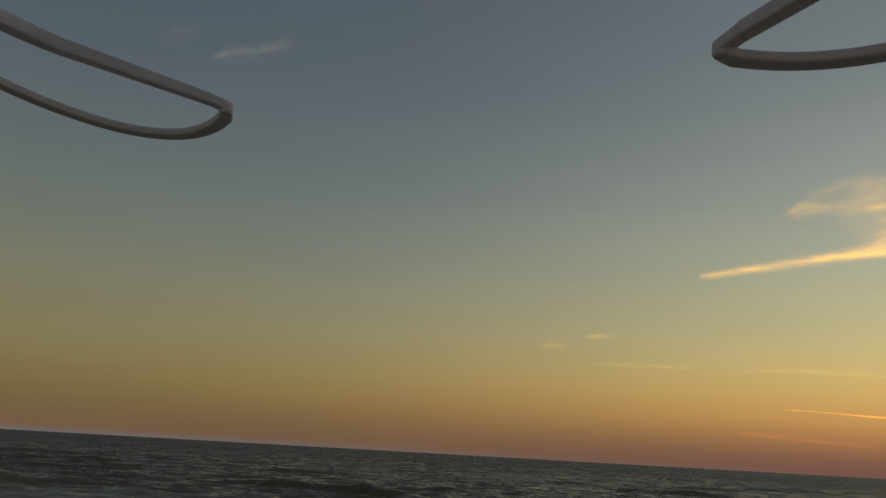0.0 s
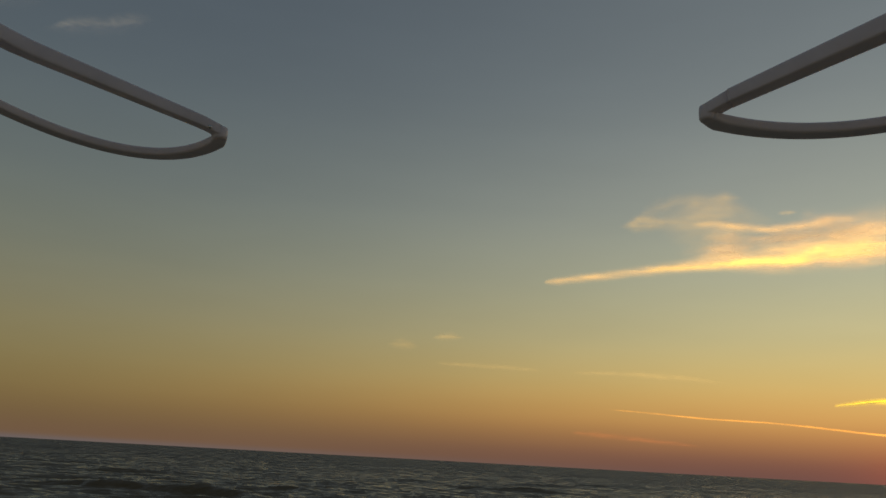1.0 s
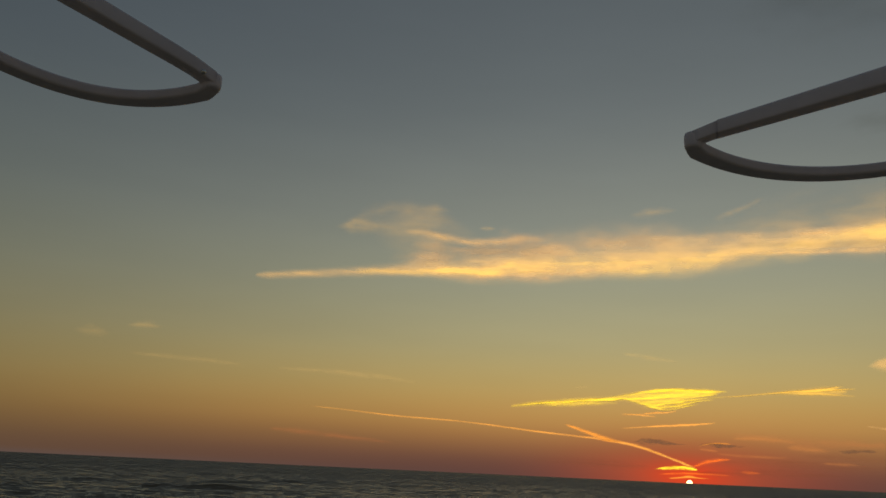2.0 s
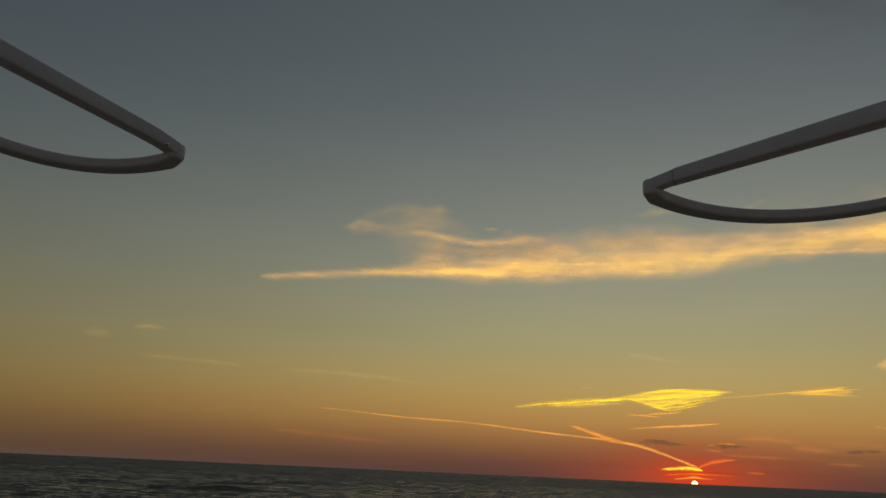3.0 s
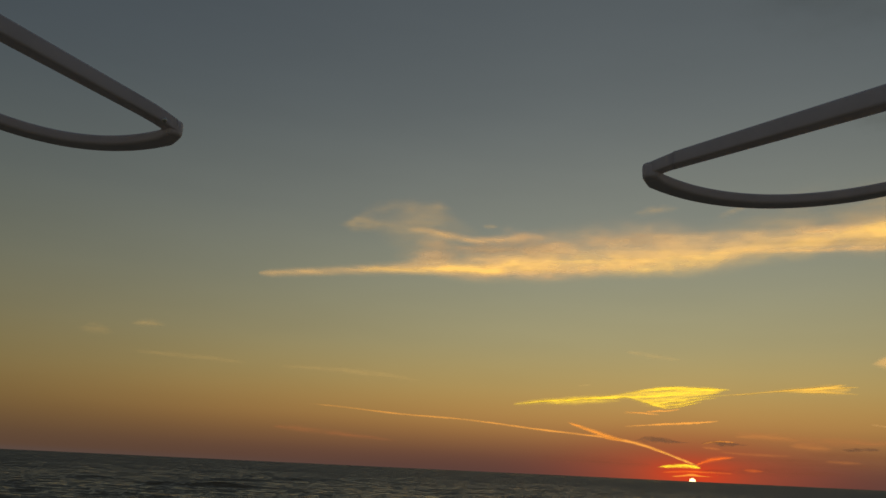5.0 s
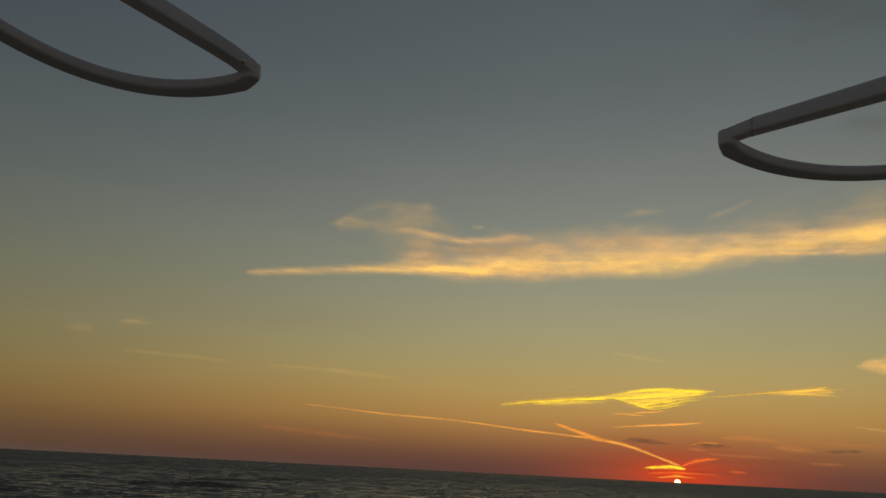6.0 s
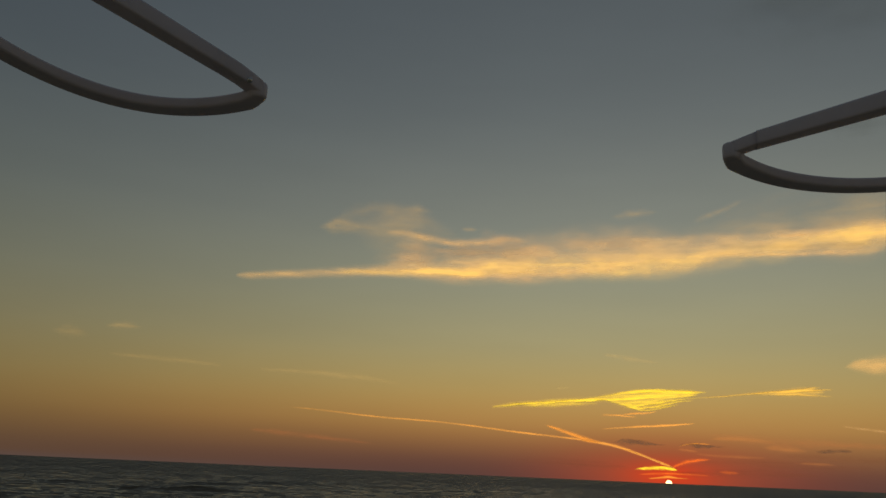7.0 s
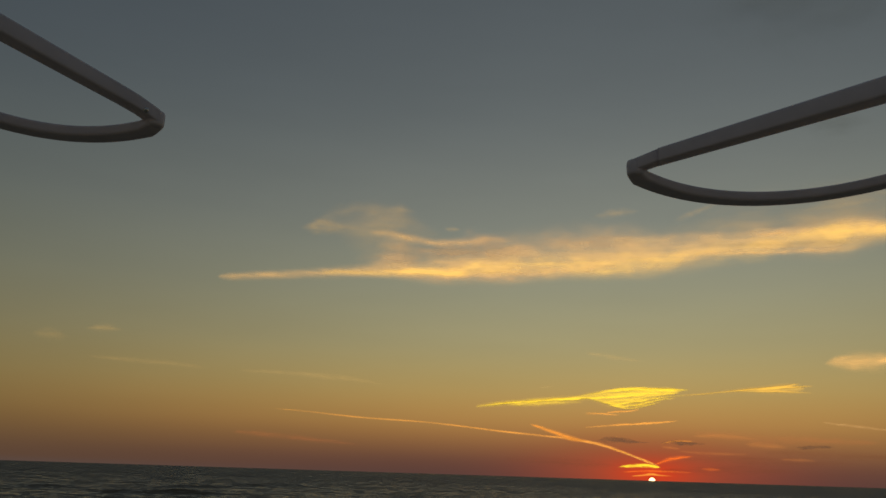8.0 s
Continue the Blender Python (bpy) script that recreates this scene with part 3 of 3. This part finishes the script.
cloud("contrail", "tiny bright dash of vapour trail",
      ((42.37, 6.16, 0.03, 0.03), (42.85, 6.2, 0.04, 0.04), (43.3, 6.25, 0.03, 0.03)), FAINT, 3980, .05, "contrail", seed=35)
cloud("cloud", "thin red streak beside the sun",
      ((48.4, 0.23, 0.024, 0.024, 0.6), (49.27, 0.29, 0.064, 0.048, 0.9), (49.91, 0.38, 0.096, 0.064, 1.1), (50.5, 0.33, 0.048, 0.04, 0.8), (51.5, 0.32, 0.016, 0.016, 0.5)), EMBER, 4350, .2, "cloud", seed=36)
cloud("cloud", "thin dusky streak low beside the sun",
      ((50.22, 0.65, 0.04, 0.04), (52.79, 0.69, 0.17, 0.17), (56.35, 0.82, 0.17, 0.17), (59.41, 0.8, 0.04, 0.04)), DUSK, 3950, .3, "cloud", seed=37)
cloud("cloud", "thin pale orange wisp under the yellow cloud",
      ((45.52, 4.44, 0.033, 0.033, 0.6), (46.49, 4.41, 0.041, 0.041, 0.8), (47.44, 4.34, 0.037, 0.037, 0.7), (48.01, 4.31, 0.025, 0.025, 0.4)), TRAIL, 4060, .2, "cloud", seed=64)
cloud("cloud", "thin bright orange wisp under the yellow cloud",
      ((46.99, 4.48, 0.033, 0.033, 0.7), (47.83, 4.56, 0.046, 0.046, 1), (48.66, 4.60, 0.041, 0.041, 0.8), (49.35, 4.73, 0.025, 0.025, 0.5)), TRAIL, 4055, .2, "cloud", seed=65)
cloud("cloud", "faint rosy cloud patch low over the sea",
      ((55.97, 2.51, 0.041, 0.041, 0.3), (56.85, 2.47, 0.13, 0.13, 0.6), (58, 2.37, 0.11, 0.11, 0.525), (58.86, 2.32, 0.041, 0.041, 0.225)), BLUSH, 4140, .4, "cloud", seed=59)
cloud("cloud", "short thin orange streak under a dark cloud",
      ((50.61, 2.23, 0.033, 0.033, 0.375), (51.23, 2.18, 0.062, 0.062, 0.525), (52, 2.1, 0.029, 0.029, 0.375)), BLUSH, 4135, .3, "cloud", seed=60)
cloud("cloud", "faint short red streak low over the sea",
      ((53.16, 0.84, 0.033, 0.033, 0.4), (53.77, 0.81, 0.066, 0.066, 0.6), (54.52, 0.8, 0.033, 0.033, 0.4)), FIRE, 4330, .3, "cloud", seed=61)
cloud("cloud", "faint short rosy streak low over the sea",
      ((58.08, 1.57, 0.033, 0.033, 0.3), (59.22, 1.55, 0.075, 0.075, 0.45), (60.33, 1.51, 0.033, 0.033, 0.3)), BLUSH, 4145, .3, "cloud", seed=62)
# separate orange strip paints the sunlit rim of the dark cloud
cloud("cloud", "thin orange edge of light on a dark cloud",
      ((50.59, 2.39, 0.025, 0.025, 0.5), (51.11, 2.55, 0.041, 0.041, 0.7), (51.91, 2.63, 0.050, 0.050, 0.7), (52.85, 2.61, 0.025, 0.025, 0.4)), EMBER, 3880, .2, "cloud", seed=44)
cloud("cloud", "faint thin orange cloud streak",
      ((51.69, 1.97, 0.033, 0.033, 0.3), (53.22, 1.88, 0.058, 0.058, 0.525), (55.03, 1.85, 0.058, 0.058, 0.488), (56.22, 1.85, 0.033, 0.033, 0.3)), BLUSH, 4120, .2, "cloud", seed=45)
cloud("cloud", "faint broad orange cloud streak",
      ((52.67, 2.96, 0.041, 0.041, 0.3), (54.2, 3.01, 0.1, 0.1, 0.413), (55.55, 2.94, 0.1, 0.1, 0.413), (56.88, 2.8, 0.041, 0.041, 0.3)), BLUSH, 4130, .2, "cloud", seed=46)
cloud("cloud", "thin red streak above the sun",
      ((47.95, 0.47, 0.016, 0.016, 0.7), (49.47, 0.59, 0.048, 0.048), (51.33, 0.61, 0.04, 0.04, 0.8), (52.6, 0.57, 0.016, 0.016, 0.6)), FIRE, 4340, .2, "cloud", seed=47)
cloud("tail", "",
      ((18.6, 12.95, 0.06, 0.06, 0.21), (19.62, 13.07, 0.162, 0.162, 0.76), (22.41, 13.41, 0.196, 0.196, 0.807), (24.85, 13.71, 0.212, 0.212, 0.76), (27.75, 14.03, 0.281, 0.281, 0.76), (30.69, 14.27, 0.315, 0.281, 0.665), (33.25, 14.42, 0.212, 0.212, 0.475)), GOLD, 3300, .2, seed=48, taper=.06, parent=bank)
cloud("underside", "",
      ((31.13, 14, 0.17, 0.17, 0.625), (34.11, 14.04, 0.29, 0.29, 1.125), (37.52, 14.22, 0.33, 0.37, 1.25), (40.92, 14.35, 0.33, 0.37, 1.25), (44.29, 14.59, 0.33, 0.33, 1.125), (47.6, 14.79, 0.25, 0.25, 0.75)), ROSE, 3600, .5, seed=49, parent=bank)
cloud("billow", "",
      ((41.77, 16.58, 0.17, 0.17, 0.4), (43.89, 16.56, 0.37, 0.33, 0.8), (45.99, 16.49, 0.37, 0.33, 0.7), (48.27, 16.55, 0.33, 0.33, 0.9), (50.5, 16.3, 0.17, 0.17, 0.4)), ROSE, 3400, .5, seed=50, parent=bank)
# paler strips paint the sun's lining along the bank's edges
cloud("bright_lining", "",
      ((53.44, 15.56, 0.08, 0.08, 0.3), (55.56, 15.4, 0.14, 0.12, 0.6), (58.17, 15.26, 0.14, 0.12, 0.8), (60.7, 15.17, 0.14, 0.12, 0.6), (62.79, 15.06, 0.14, 0.14, 0.6), (64.49, 15.1, 0.08, 0.08, 0.3)), LINING, 3795, .3, seed=51, parent=bank)
cloud("bright_lining", "",
      ((57.53, 16.51, 0.08, 0.08, 0.3), (59.19, 16.48, 0.17, 0.17, 0.6), (60.82, 16.48, 0.17, 0.17, 0.55), (62.07, 16.55, 0.08, 0.08, 0.3)), LINING, 3795, .3, seed=52, parent=bank)
cloud("cloud", "tiny pale spot of cloud",
      ((35.07, 17.47, 0.08, 0.08, 0.6), (35.72, 17.49, 0.12, 0.12, 1), (36.5, 17.47, 0.08, 0.08, 0.6)), PLUME, 3720, .3, "cloud", seed=53)
cloud("sunlit_core", "",
      ((46.86, 2.18, 0.024, 0.024, 0.6), (48, 1.83, 0.04, 0.04, 0.9), (49.12, 1.41, 0.04, 0.04, 1.1), (49.86, 1.13, 0.04, 0.04, 1.2), (50.45, 0.96, 0.024, 0.024, 1)), TUFT, 4190, .1, seed=54, parent=trail)
cloud("cloud", "faint dusky mauve streak low over the sea",
      ((51.74, 1.47, 0.08, 0.08, 0.4), (54.99, 1.44, 0.21, 0.21, 0.8), (58.79, 1.42, 0.21, 0.21, 0.8), (62.7, 1.37, 0.08, 0.08, 0.4)), DUSK, 3960, .3, "cloud", seed=55)
cloud("cloud", "faint dusky mauve streak low over the sea",
      ((56.79, 2.02, 0.08, 0.08, 0.4), (59.84, 1.97, 0.17, 0.17, 0.7), (63.07, 1.86, 0.17, 0.17, 0.8), (65.81, 1.77, 0.08, 0.08, 0.4)), DUSK, 3965, .3, "cloud", seed=56)
cloud("cloud", "faint dusky mauve streak low over the sea",
      ((39.38, 1.14, 0.08, 0.08, 0.4), (42.15, 1.06, 0.21, 0.21, 0.7), (45.28, 1, 0.21, 0.21, 0.8), (47.59, 0.91, 0.08, 0.08, 0.4)), DUSK, 3970, .3, "cloud", seed=57)


def feathered_cloud(label, strokes, mat, far, fray=0.3, seed=0):
    """One veil of cloud drawn together from overlapping strokes of (bearing, elevation, half width, density) in degrees."""
    lines = []
    for keys in strokes:
        rows = np.array([smooth_at(keys, i / 90) for i in range(91)])
        run = np.linspace(0, 1, 91)
        lines.append((rows, np.clip(np.minimum(run, 1 - run) / 0.12, 0, 1)))
    every = np.concatenate([rows for rows, ends in lines])
    az = np.arange(every[:, 0].min() - 0.1, every[:, 0].max() + 0.1, 0.035)
    el = np.arange((every[:, 1] - 2.6 * every[:, 2]).min(), (every[:, 1] + 2.6 * every[:, 2]).max(), 0.022)
    A, E = np.meshgrid(az, el, indexing="ij")
    tear = np.array([noise.fractal(Vector((a * 1.1, e * 4.0, 3.7 * seed)), 0.9, 2.1, 3) for a, e in zip(A.ravel(), E.ravel())]).reshape(A.shape)
    clear = np.ones_like(A)
    for rows, ends in lines:
        mid, half, thick, fade = (np.interp(az, rows[:, 0], v)[:, None] for v in (rows[:, 1], np.maximum(rows[:, 2], 0.012), rows[:, 3], ends))
        fade = np.where((az < rows[0, 0]) | (az > rows[-1, 0]), 0, fade[:, 0])[:, None]
        d = (E - mid) / half + 1.3 * fray * tear
        clear *= 1 - np.clip(np.exp(-0.69 * d * d) * np.sqrt(fade) * thick * (1 + 0.8 * fray * tear), 0, 1)
    body = 1.1 * (1 - clear)
    n, m = A.shape
    verts = [on_sky(a, e, far * (1 - 0.004 * b)) for a, e, b in zip(A.ravel(), E.ravel(), body.ravel())]
    faces = [(i * m + j, (i + 1) * m + j, (i + 1) * m + j + 1, i * m + j + 1) for i in range(n - 1) for j in range(m - 1)
             if body[i:i + 2, j:j + 2].max() > 0.004]
    me = bpy.data.meshes.new("cloud")
    me.from_pydata(verts, [], faces)
    lay = me.uv_layers.new(name="UVMap")
    flat = np.stack([A.ravel() * 2.0, E.ravel() * 2.0], -1)
    for loop in me.loops:
        lay.data[loop.index].uv = flat[loop.vertex_index]
    at = me.attributes.new("body", "FLOAT", "POINT")
    at.data.foreach_set("value", body.ravel().astype(np.float32))
    me.polygons.foreach_set("use_smooth", [True] * len(me.polygons))
    me.materials.append(mat)
    me.update()
    return tagged(new("cloud", me), label, "cloud")


# strokes of (bearing, elevation, half width, density)
spine = ((37.81, 4.73, 0.066, 0.7), (39.58, 4.96, 0.091, 0.95), (41.38, 5.1, 0.108, 1), (43.17, 5.27, 0.124, 1), (45.14, 5.46, 0.096, 1), (46.7, 5.63, 0.12, 1), (48.24, 5.78, 0.137, 1), (49.76, 5.89, 0.131, 1), (51.26, 6, 0.089, 1), (52.66, 6.08, 0.03, 0.7))
crest = ((43.57, 5.36, 0.041, 0.6), (45.34, 5.62, 0.066, 0.8), (46.9, 5.87, 0.083, 0.9), (48.25, 6.05, 0.083, 1), (49.58, 6.11, 0.083, 1), (51.08, 6.1, 0.075, 1), (52.44, 6.07, 0.033, 0.8))
upper_feather = ((45.69, 5.45, 0.04, 0.9), (46.89, 5.44, 0.079, 1), (48.24, 5.59, 0.093, 1), (49.76, 5.77, 0.093, 1), (51.07, 5.87, 0.06, 0.9), (52.29, 6, 0.023, 0.7))
middle_feather = ((46.08, 5.35, 0.049, 0.9), (47.08, 5.25, 0.081, 1), (48.42, 5.36, 0.096, 1), (49.75, 5.58, 0.089, 1), (51.06, 5.75, 0.056, 0.9), (52.07, 5.88, 0.024, 0.7))
lower_feather = ((46.54, 5.22, 0.045, 0.9), (47.54, 5.07, 0.073, 1), (48.68, 5.17, 0.085, 1), (49.93, 5.39, 0.068, 1), (51.24, 5.6, 0.045, 0.8), (52.35, 5.69, 0.021, 0.6))
lowest_feather = ((47.15, 5.04, 0.04, 0.8), (47.99, 4.91, 0.061, 1), (48.98, 4.99, 0.065, 0.95), (50.04, 5.22, 0.052, 0.85), (50.87, 5.41, 0.032, 0.7), (51.75, 5.5, 0.021, 0.5))
hanging_feather = ((47.76, 4.88, 0.032, 0.7), (48.44, 4.77, 0.045, 0.95), (49.12, 4.84, 0.045, 0.9), (49.88, 5.03, 0.037, 0.8), (50.78, 5.23, 0.021, 0.5))
fill = ((45.46, 5.47, 0.05, 0.25), (46.51, 5.45, 0.166, 0.42), (47.66, 5.38, 0.29, 0.52), (48.69, 5.37, 0.331, 0.52), (49.68, 5.54, 0.269, 0.5), (50.81, 5.79, 0.166, 0.42), (52.07, 5.96, 0.05, 0.25))
fringe = ((39.98, 4.85, 0.041, 0.4), (41.98, 4.98, 0.083, 0.45), (43.57, 5.08, 0.083, 0.4), (45.34, 5.17, 0.041, 0.3))
wisp = ((46.71, 5.95, 0.029, 0.5), (47.87, 6.12, 0.041, 0.7), (49.02, 6.2, 0.037, 0.7), (49.96, 6.24, 0.021, 0.4))
tail_spine = ((52.13, 5.69, 0.029, 0.6), (53.44, 5.78, 0.033, 0.8), (54.88, 5.91, 0.05, 0.9), (56.29, 6.05, 0.066, 1), (57.67, 6.16, 0.079, 1), (58.86, 6.27, 0.075, 1), (59.77, 6.41, 0.029, 0.7))
tail_split = ((56.98, 6.03, 0.037, 0.6), (58.01, 6.12, 0.058, 0.9), (59.09, 6.19, 0.054, 0.9), (59.85, 6.24, 0.037, 0.8), (60.51, 6.24, 0.021, 0.5))
tail_lower = ((55.59, 5.95, 0.041, 0.4), (56.8, 5.94, 0.054, 0.5), (58, 5.94, 0.062, 0.55), (59.16, 5.89, 0.046, 0.5), (60.4, 5.8, 0.025, 0.4))
tail_fill = ((56.29, 5.99, 0.062, 0.3), (57.66, 6.05, 0.133, 0.5), (59.01, 6.1, 0.166, 0.5), (60.01, 6.1, 0.062, 0.3))
tail_barb = ((58.07, 6.07, 0.025, 0.5), (58.62, 6.21, 0.033, 0.8), (59.1, 6.34, 0.033, 0.8), (59.51, 6.43, 0.021, 0.5))
feathered_cloud("brilliant yellow feathered cloud above the setting sun", (spine, crest, upper_feather, middle_feather, lower_feather, lowest_feather, hanging_feather, fill, fringe, wisp), GILT, 4000, fray=0.5, seed=13)
feathered_cloud("thin yellow cloud streak with a feathered end", (tail_spine, tail_split, tail_lower, tail_fill, tail_barb), STRAW, 4020, seed=14)

# ---------------------------------------------------------------- the sun's disc
bm = bmesh.new()
bmesh.ops.create_uvsphere(bm, u_segments=48, v_segments=24, radius=16.5)
me = bpy.data.meshes.new("sun")
bm.to_mesh(me)
bm.free()
me.polygons.foreach_set("use_smooth", [True] * len(me.polygons))
me.materials.append(SUN)
sun_disc = tagged(new("sun", me), "glowing yellow-white sun half sunk behind the sea", "sun")
sun_disc.location = on_sky(SUN_AZ, -0.03, 4650)


# ---------------------------------------------------------------- the drone's propeller guards
def part(name, bm, mat, parent, label=""):
    bmesh.ops.recalc_face_normals(bm, faces=bm.faces)
    me = bpy.data.meshes.new(name)
    bm.to_mesh(me)
    bm.free()
    me.polygons.foreach_set("use_smooth", [True] * len(me.polygons))
    me.materials.append(mat)
    ob = new(name, me)
    ob.parent = parent
    return tagged(ob, label)


def section(wide, high, r, steps=4):
    """A rounded box outline, wide across and high up, its underside at 0."""
    pts = []
    for cx, cy, a0 in ((wide / 2 - r, high - r, 0), (-wide / 2 + r, high - r, 90), (-wide / 2 + r, r, 180), (wide / 2 - r, r, 270)):
        for k in range(steps + 1):
            a = radians(a0 + 90 * k / steps)
            pts.append((cx + r * math.cos(a), cy + r * math.sin(a)))
    return pts


def sweep(path, sections, caps=True):
    """A bar along a flat path of (x, y, z); sections: one outline a point."""
    bm = bmesh.new()
    rings = []
    for i, p in enumerate(path):
        a, b = Vector(path[max(i - 1, 0)]), Vector(path[min(i + 1, len(path) - 1)])
        d = (b - a).normalized()
        side = Vector((d.y, -d.x, 0)).normalized()
        rings.append([bm.verts.new(Vector(p) + side * u + Vector((0, 0, w))) for u, w in sections[i]])
    k = len(rings[0])
    for r0, r1 in zip(rings, rings[1:]):
        for j in range(k):
            bm.faces.new((r0[j], r0[(j + 1) % k], r1[(j + 1) % k], r1[j]))
    if caps:
        bm.faces.new(rings[0])
        bm.faces.new(rings[-1][::-1])
    return bm


MM = 0.001


def guard(drone, side):
    """One guard: a flat curved rim, a bar that rises from its inner tip and bends round to the rim's rear end, the joint between them.
    Metres in the drone's frame, whose origin lies midway between the two inner tips."""
    if side < 0:
        tip, half, front, start, slant, rise, tilt, lean, stout = (-32.21, -9.43, -5.37), 25.7, 44.2, 118.0, 73.2, 14.8, -8.6, 1.5, 0.80
        seam, straight, last = 0.0, 28.0, -10.0
    else:
        tip, half, front, start, slant, rise, tilt, lean, stout = (32.21, 9.43, 5.37), 34.0, 31.8, 122.0, 65.9, 11.6, -9.7, -1.5, 1.13
        seam, straight, last = 4.7, 48.0, -25.0
    tip = Vector(tip) * MM
    turn = (pose(0, 0, 0, 0, lean, 0) @ pose(0, 0, 0, tilt)).to_3x3()
    a0 = radians(start)
    k = stout * MM
    up = Vector((0, 0, 1))
    # rim: an oval from the inner tip round the front to the rear end of the bar
    path = []
    for i in range(81):
        a = a0 - radians(start - last) * i / 80
        path.append(tip + turn @ Vector((side * half * (math.cos(a) - math.cos(a0)), front * (math.sin(a) - math.sin(a0)), 0)) * MM)
    rim_way = (path[2] - path[0]).normalized()
    th, el = radians(slant), radians(rise)
    way = turn @ Vector((side * math.sin(th) * math.cos(el), -math.cos(th) * math.cos(el), math.sin(el)))
    inward = (way + rim_way).normalized()
    rows = [(tip + rim_way * d * k + inward * (1.1 - 0.35 * d) * k, 2.2 + 0.15 * d, 1.5) for d in (0.0, 1.0, 2.0, 3.0)]
    rows += [(p, 2.65, 1.5) for p in path if (p - path[0]).length > 4.4 * k]
    guard_rim = part("propeller_guard", sweep([p - up * (0.3 + h / 2) * k for p, w, h in rows],
                                              [section(w * k, h * k, 0.25 * h * k) for p, w, h in rows]), PLASTIC, drone)
    # blunt rounded nose in which the rim and the bar meet
    bm = bmesh.new()
    profile = ((0.0, -1.06), (0.7, -1.06), (0.95, -0.95), (1.06, -0.66), (1.08, 0.2), (1.05, 0.75), (0.95, 1.02), (0.75, 1.14), (0.0, 1.16))
    rings = [[bm.verts.new(tip + inward * 1.1 * k + Vector((r * math.cos(q), r * math.sin(q), z)) * k) for q in (math.tau * j / 24 for j in range(24))]
             for r, z in profile[1:-1]]
    for r0, r1 in zip(rings, rings[1:]):
        for j in range(24):
            bm.faces.new((r0[j], r0[(j + 1) % 24], r1[(j + 1) % 24], r1[j]))
    bm.faces.new(rings[0][::-1])
    bm.faces.new(rings[-1])
    part("collar", bm, PLASTIC, guard_rim)
    # bar: straight from the tip, stouter outwards, then bent round to the rim's rear end
    def along(d):
        """The bar's middle line, d metres from the tip."""
        far = straight * MM
        if d <= far:
            return tip + way * d + inward * max(0.0, 1.1 * k - 0.25 * d)
        f = (d - far) / (30 * MM)
        p0, p1, p3 = tip + way * far, tip + way * (far + 14 * MM), path[-1]
        p2 = p3 + (path[-1] - path[-3]).normalized() * 14 * MM
        return p0 * (1 - f) ** 3 + 3 * p1 * f * (1 - f) ** 2 + 3 * p2 * f * f * (1 - f) + p3 * f ** 3

    def bar(name, stations, slim):
        rows = []
        for d in stations:
            grow = 1 + (0.52 if side < 0 else 0.75) * min(d / (straight * MM), 1.0)
            w, h = 2.2 * slim * grow * k, 1.8 * slim * grow * k
            rows.append((along(d) + up * (0.3 * k * grow - h / 2), w, h))
        return part(name, sweep([r[0] for r in rows], [section(w, h, 0.15 * h) for _, w, h in rows]), PLASTIC, guard_rim)

    near_end = [0.0, 1.6]
    out_end = [straight * f for f in (0.3, 0.45, 0.6, 0.8, 1.0)] + [straight + 30 * f / 14 for f in range(1, 15)]
    if seam:
        bar("spoke", [d * MM for d in [seam, seam + 0.2, seam + 2] + out_end], 1.0)
        bar("sleeve", [d * MM for d in near_end + [3.0, seam + 0.1]], 0.93)
    else:
        bar("spoke", [d * MM for d in near_end + [3.0, 5.0] + out_end], 1.0)
    # rounded web in the corner of the joint
    reach = (3.4 if side > 0 else 5.2) * k
    corner = [tip, tip + way * reach]
    for j in range(1, 8):
        f = j / 8
        corner.append(tip + way * reach * (1 - f) ** 1.8 + rim_way * reach * f ** 1.8)
    corner.append(tip + rim_way * reach)
    bm = bmesh.new()
    low = [bm.verts.new(p - up * 0.7 * k) for p in corner]
    top = [bm.verts.new(p + up * 0.3 * k) for p in corner]
    bm.faces.new(low)
    bm.faces.new(top[::-1])
    for j in range(len(corner)):
        i = (j + 1) % len(corner)
        bm.faces.new((low[j], low[i], top[i], top[j]))
    web = part("web", bm, PLASTIC, guard_rim)
    web.data.polygons.foreach_set("use_smooth", [False] * len(web.data.polygons))
    if side < 0:
        bm = bmesh.new()
        bmesh.ops.create_uvsphere(bm, u_segments=12, v_segments=8, radius=0.36 * k)
        bmesh.ops.translate(bm, verts=bm.verts, vec=tip + way * 2.4 * k - Vector((0, 1, 0)) * 1.15 * k - up * 0.25 * k)
        part("pin", bm, STEEL, guard_rim, "small shiny steel pin")


drone = tagged(new("drone"), "hovering drone with matt light grey plastic propeller guards", "drone")
drone.matrix_world = Matrix.Translation((0.0450, 0.0795, 2.5440)) @ pose(0, 0, 0, 0, 0, -20.0)
for s in (-1, 1):
    guard(drone, s)
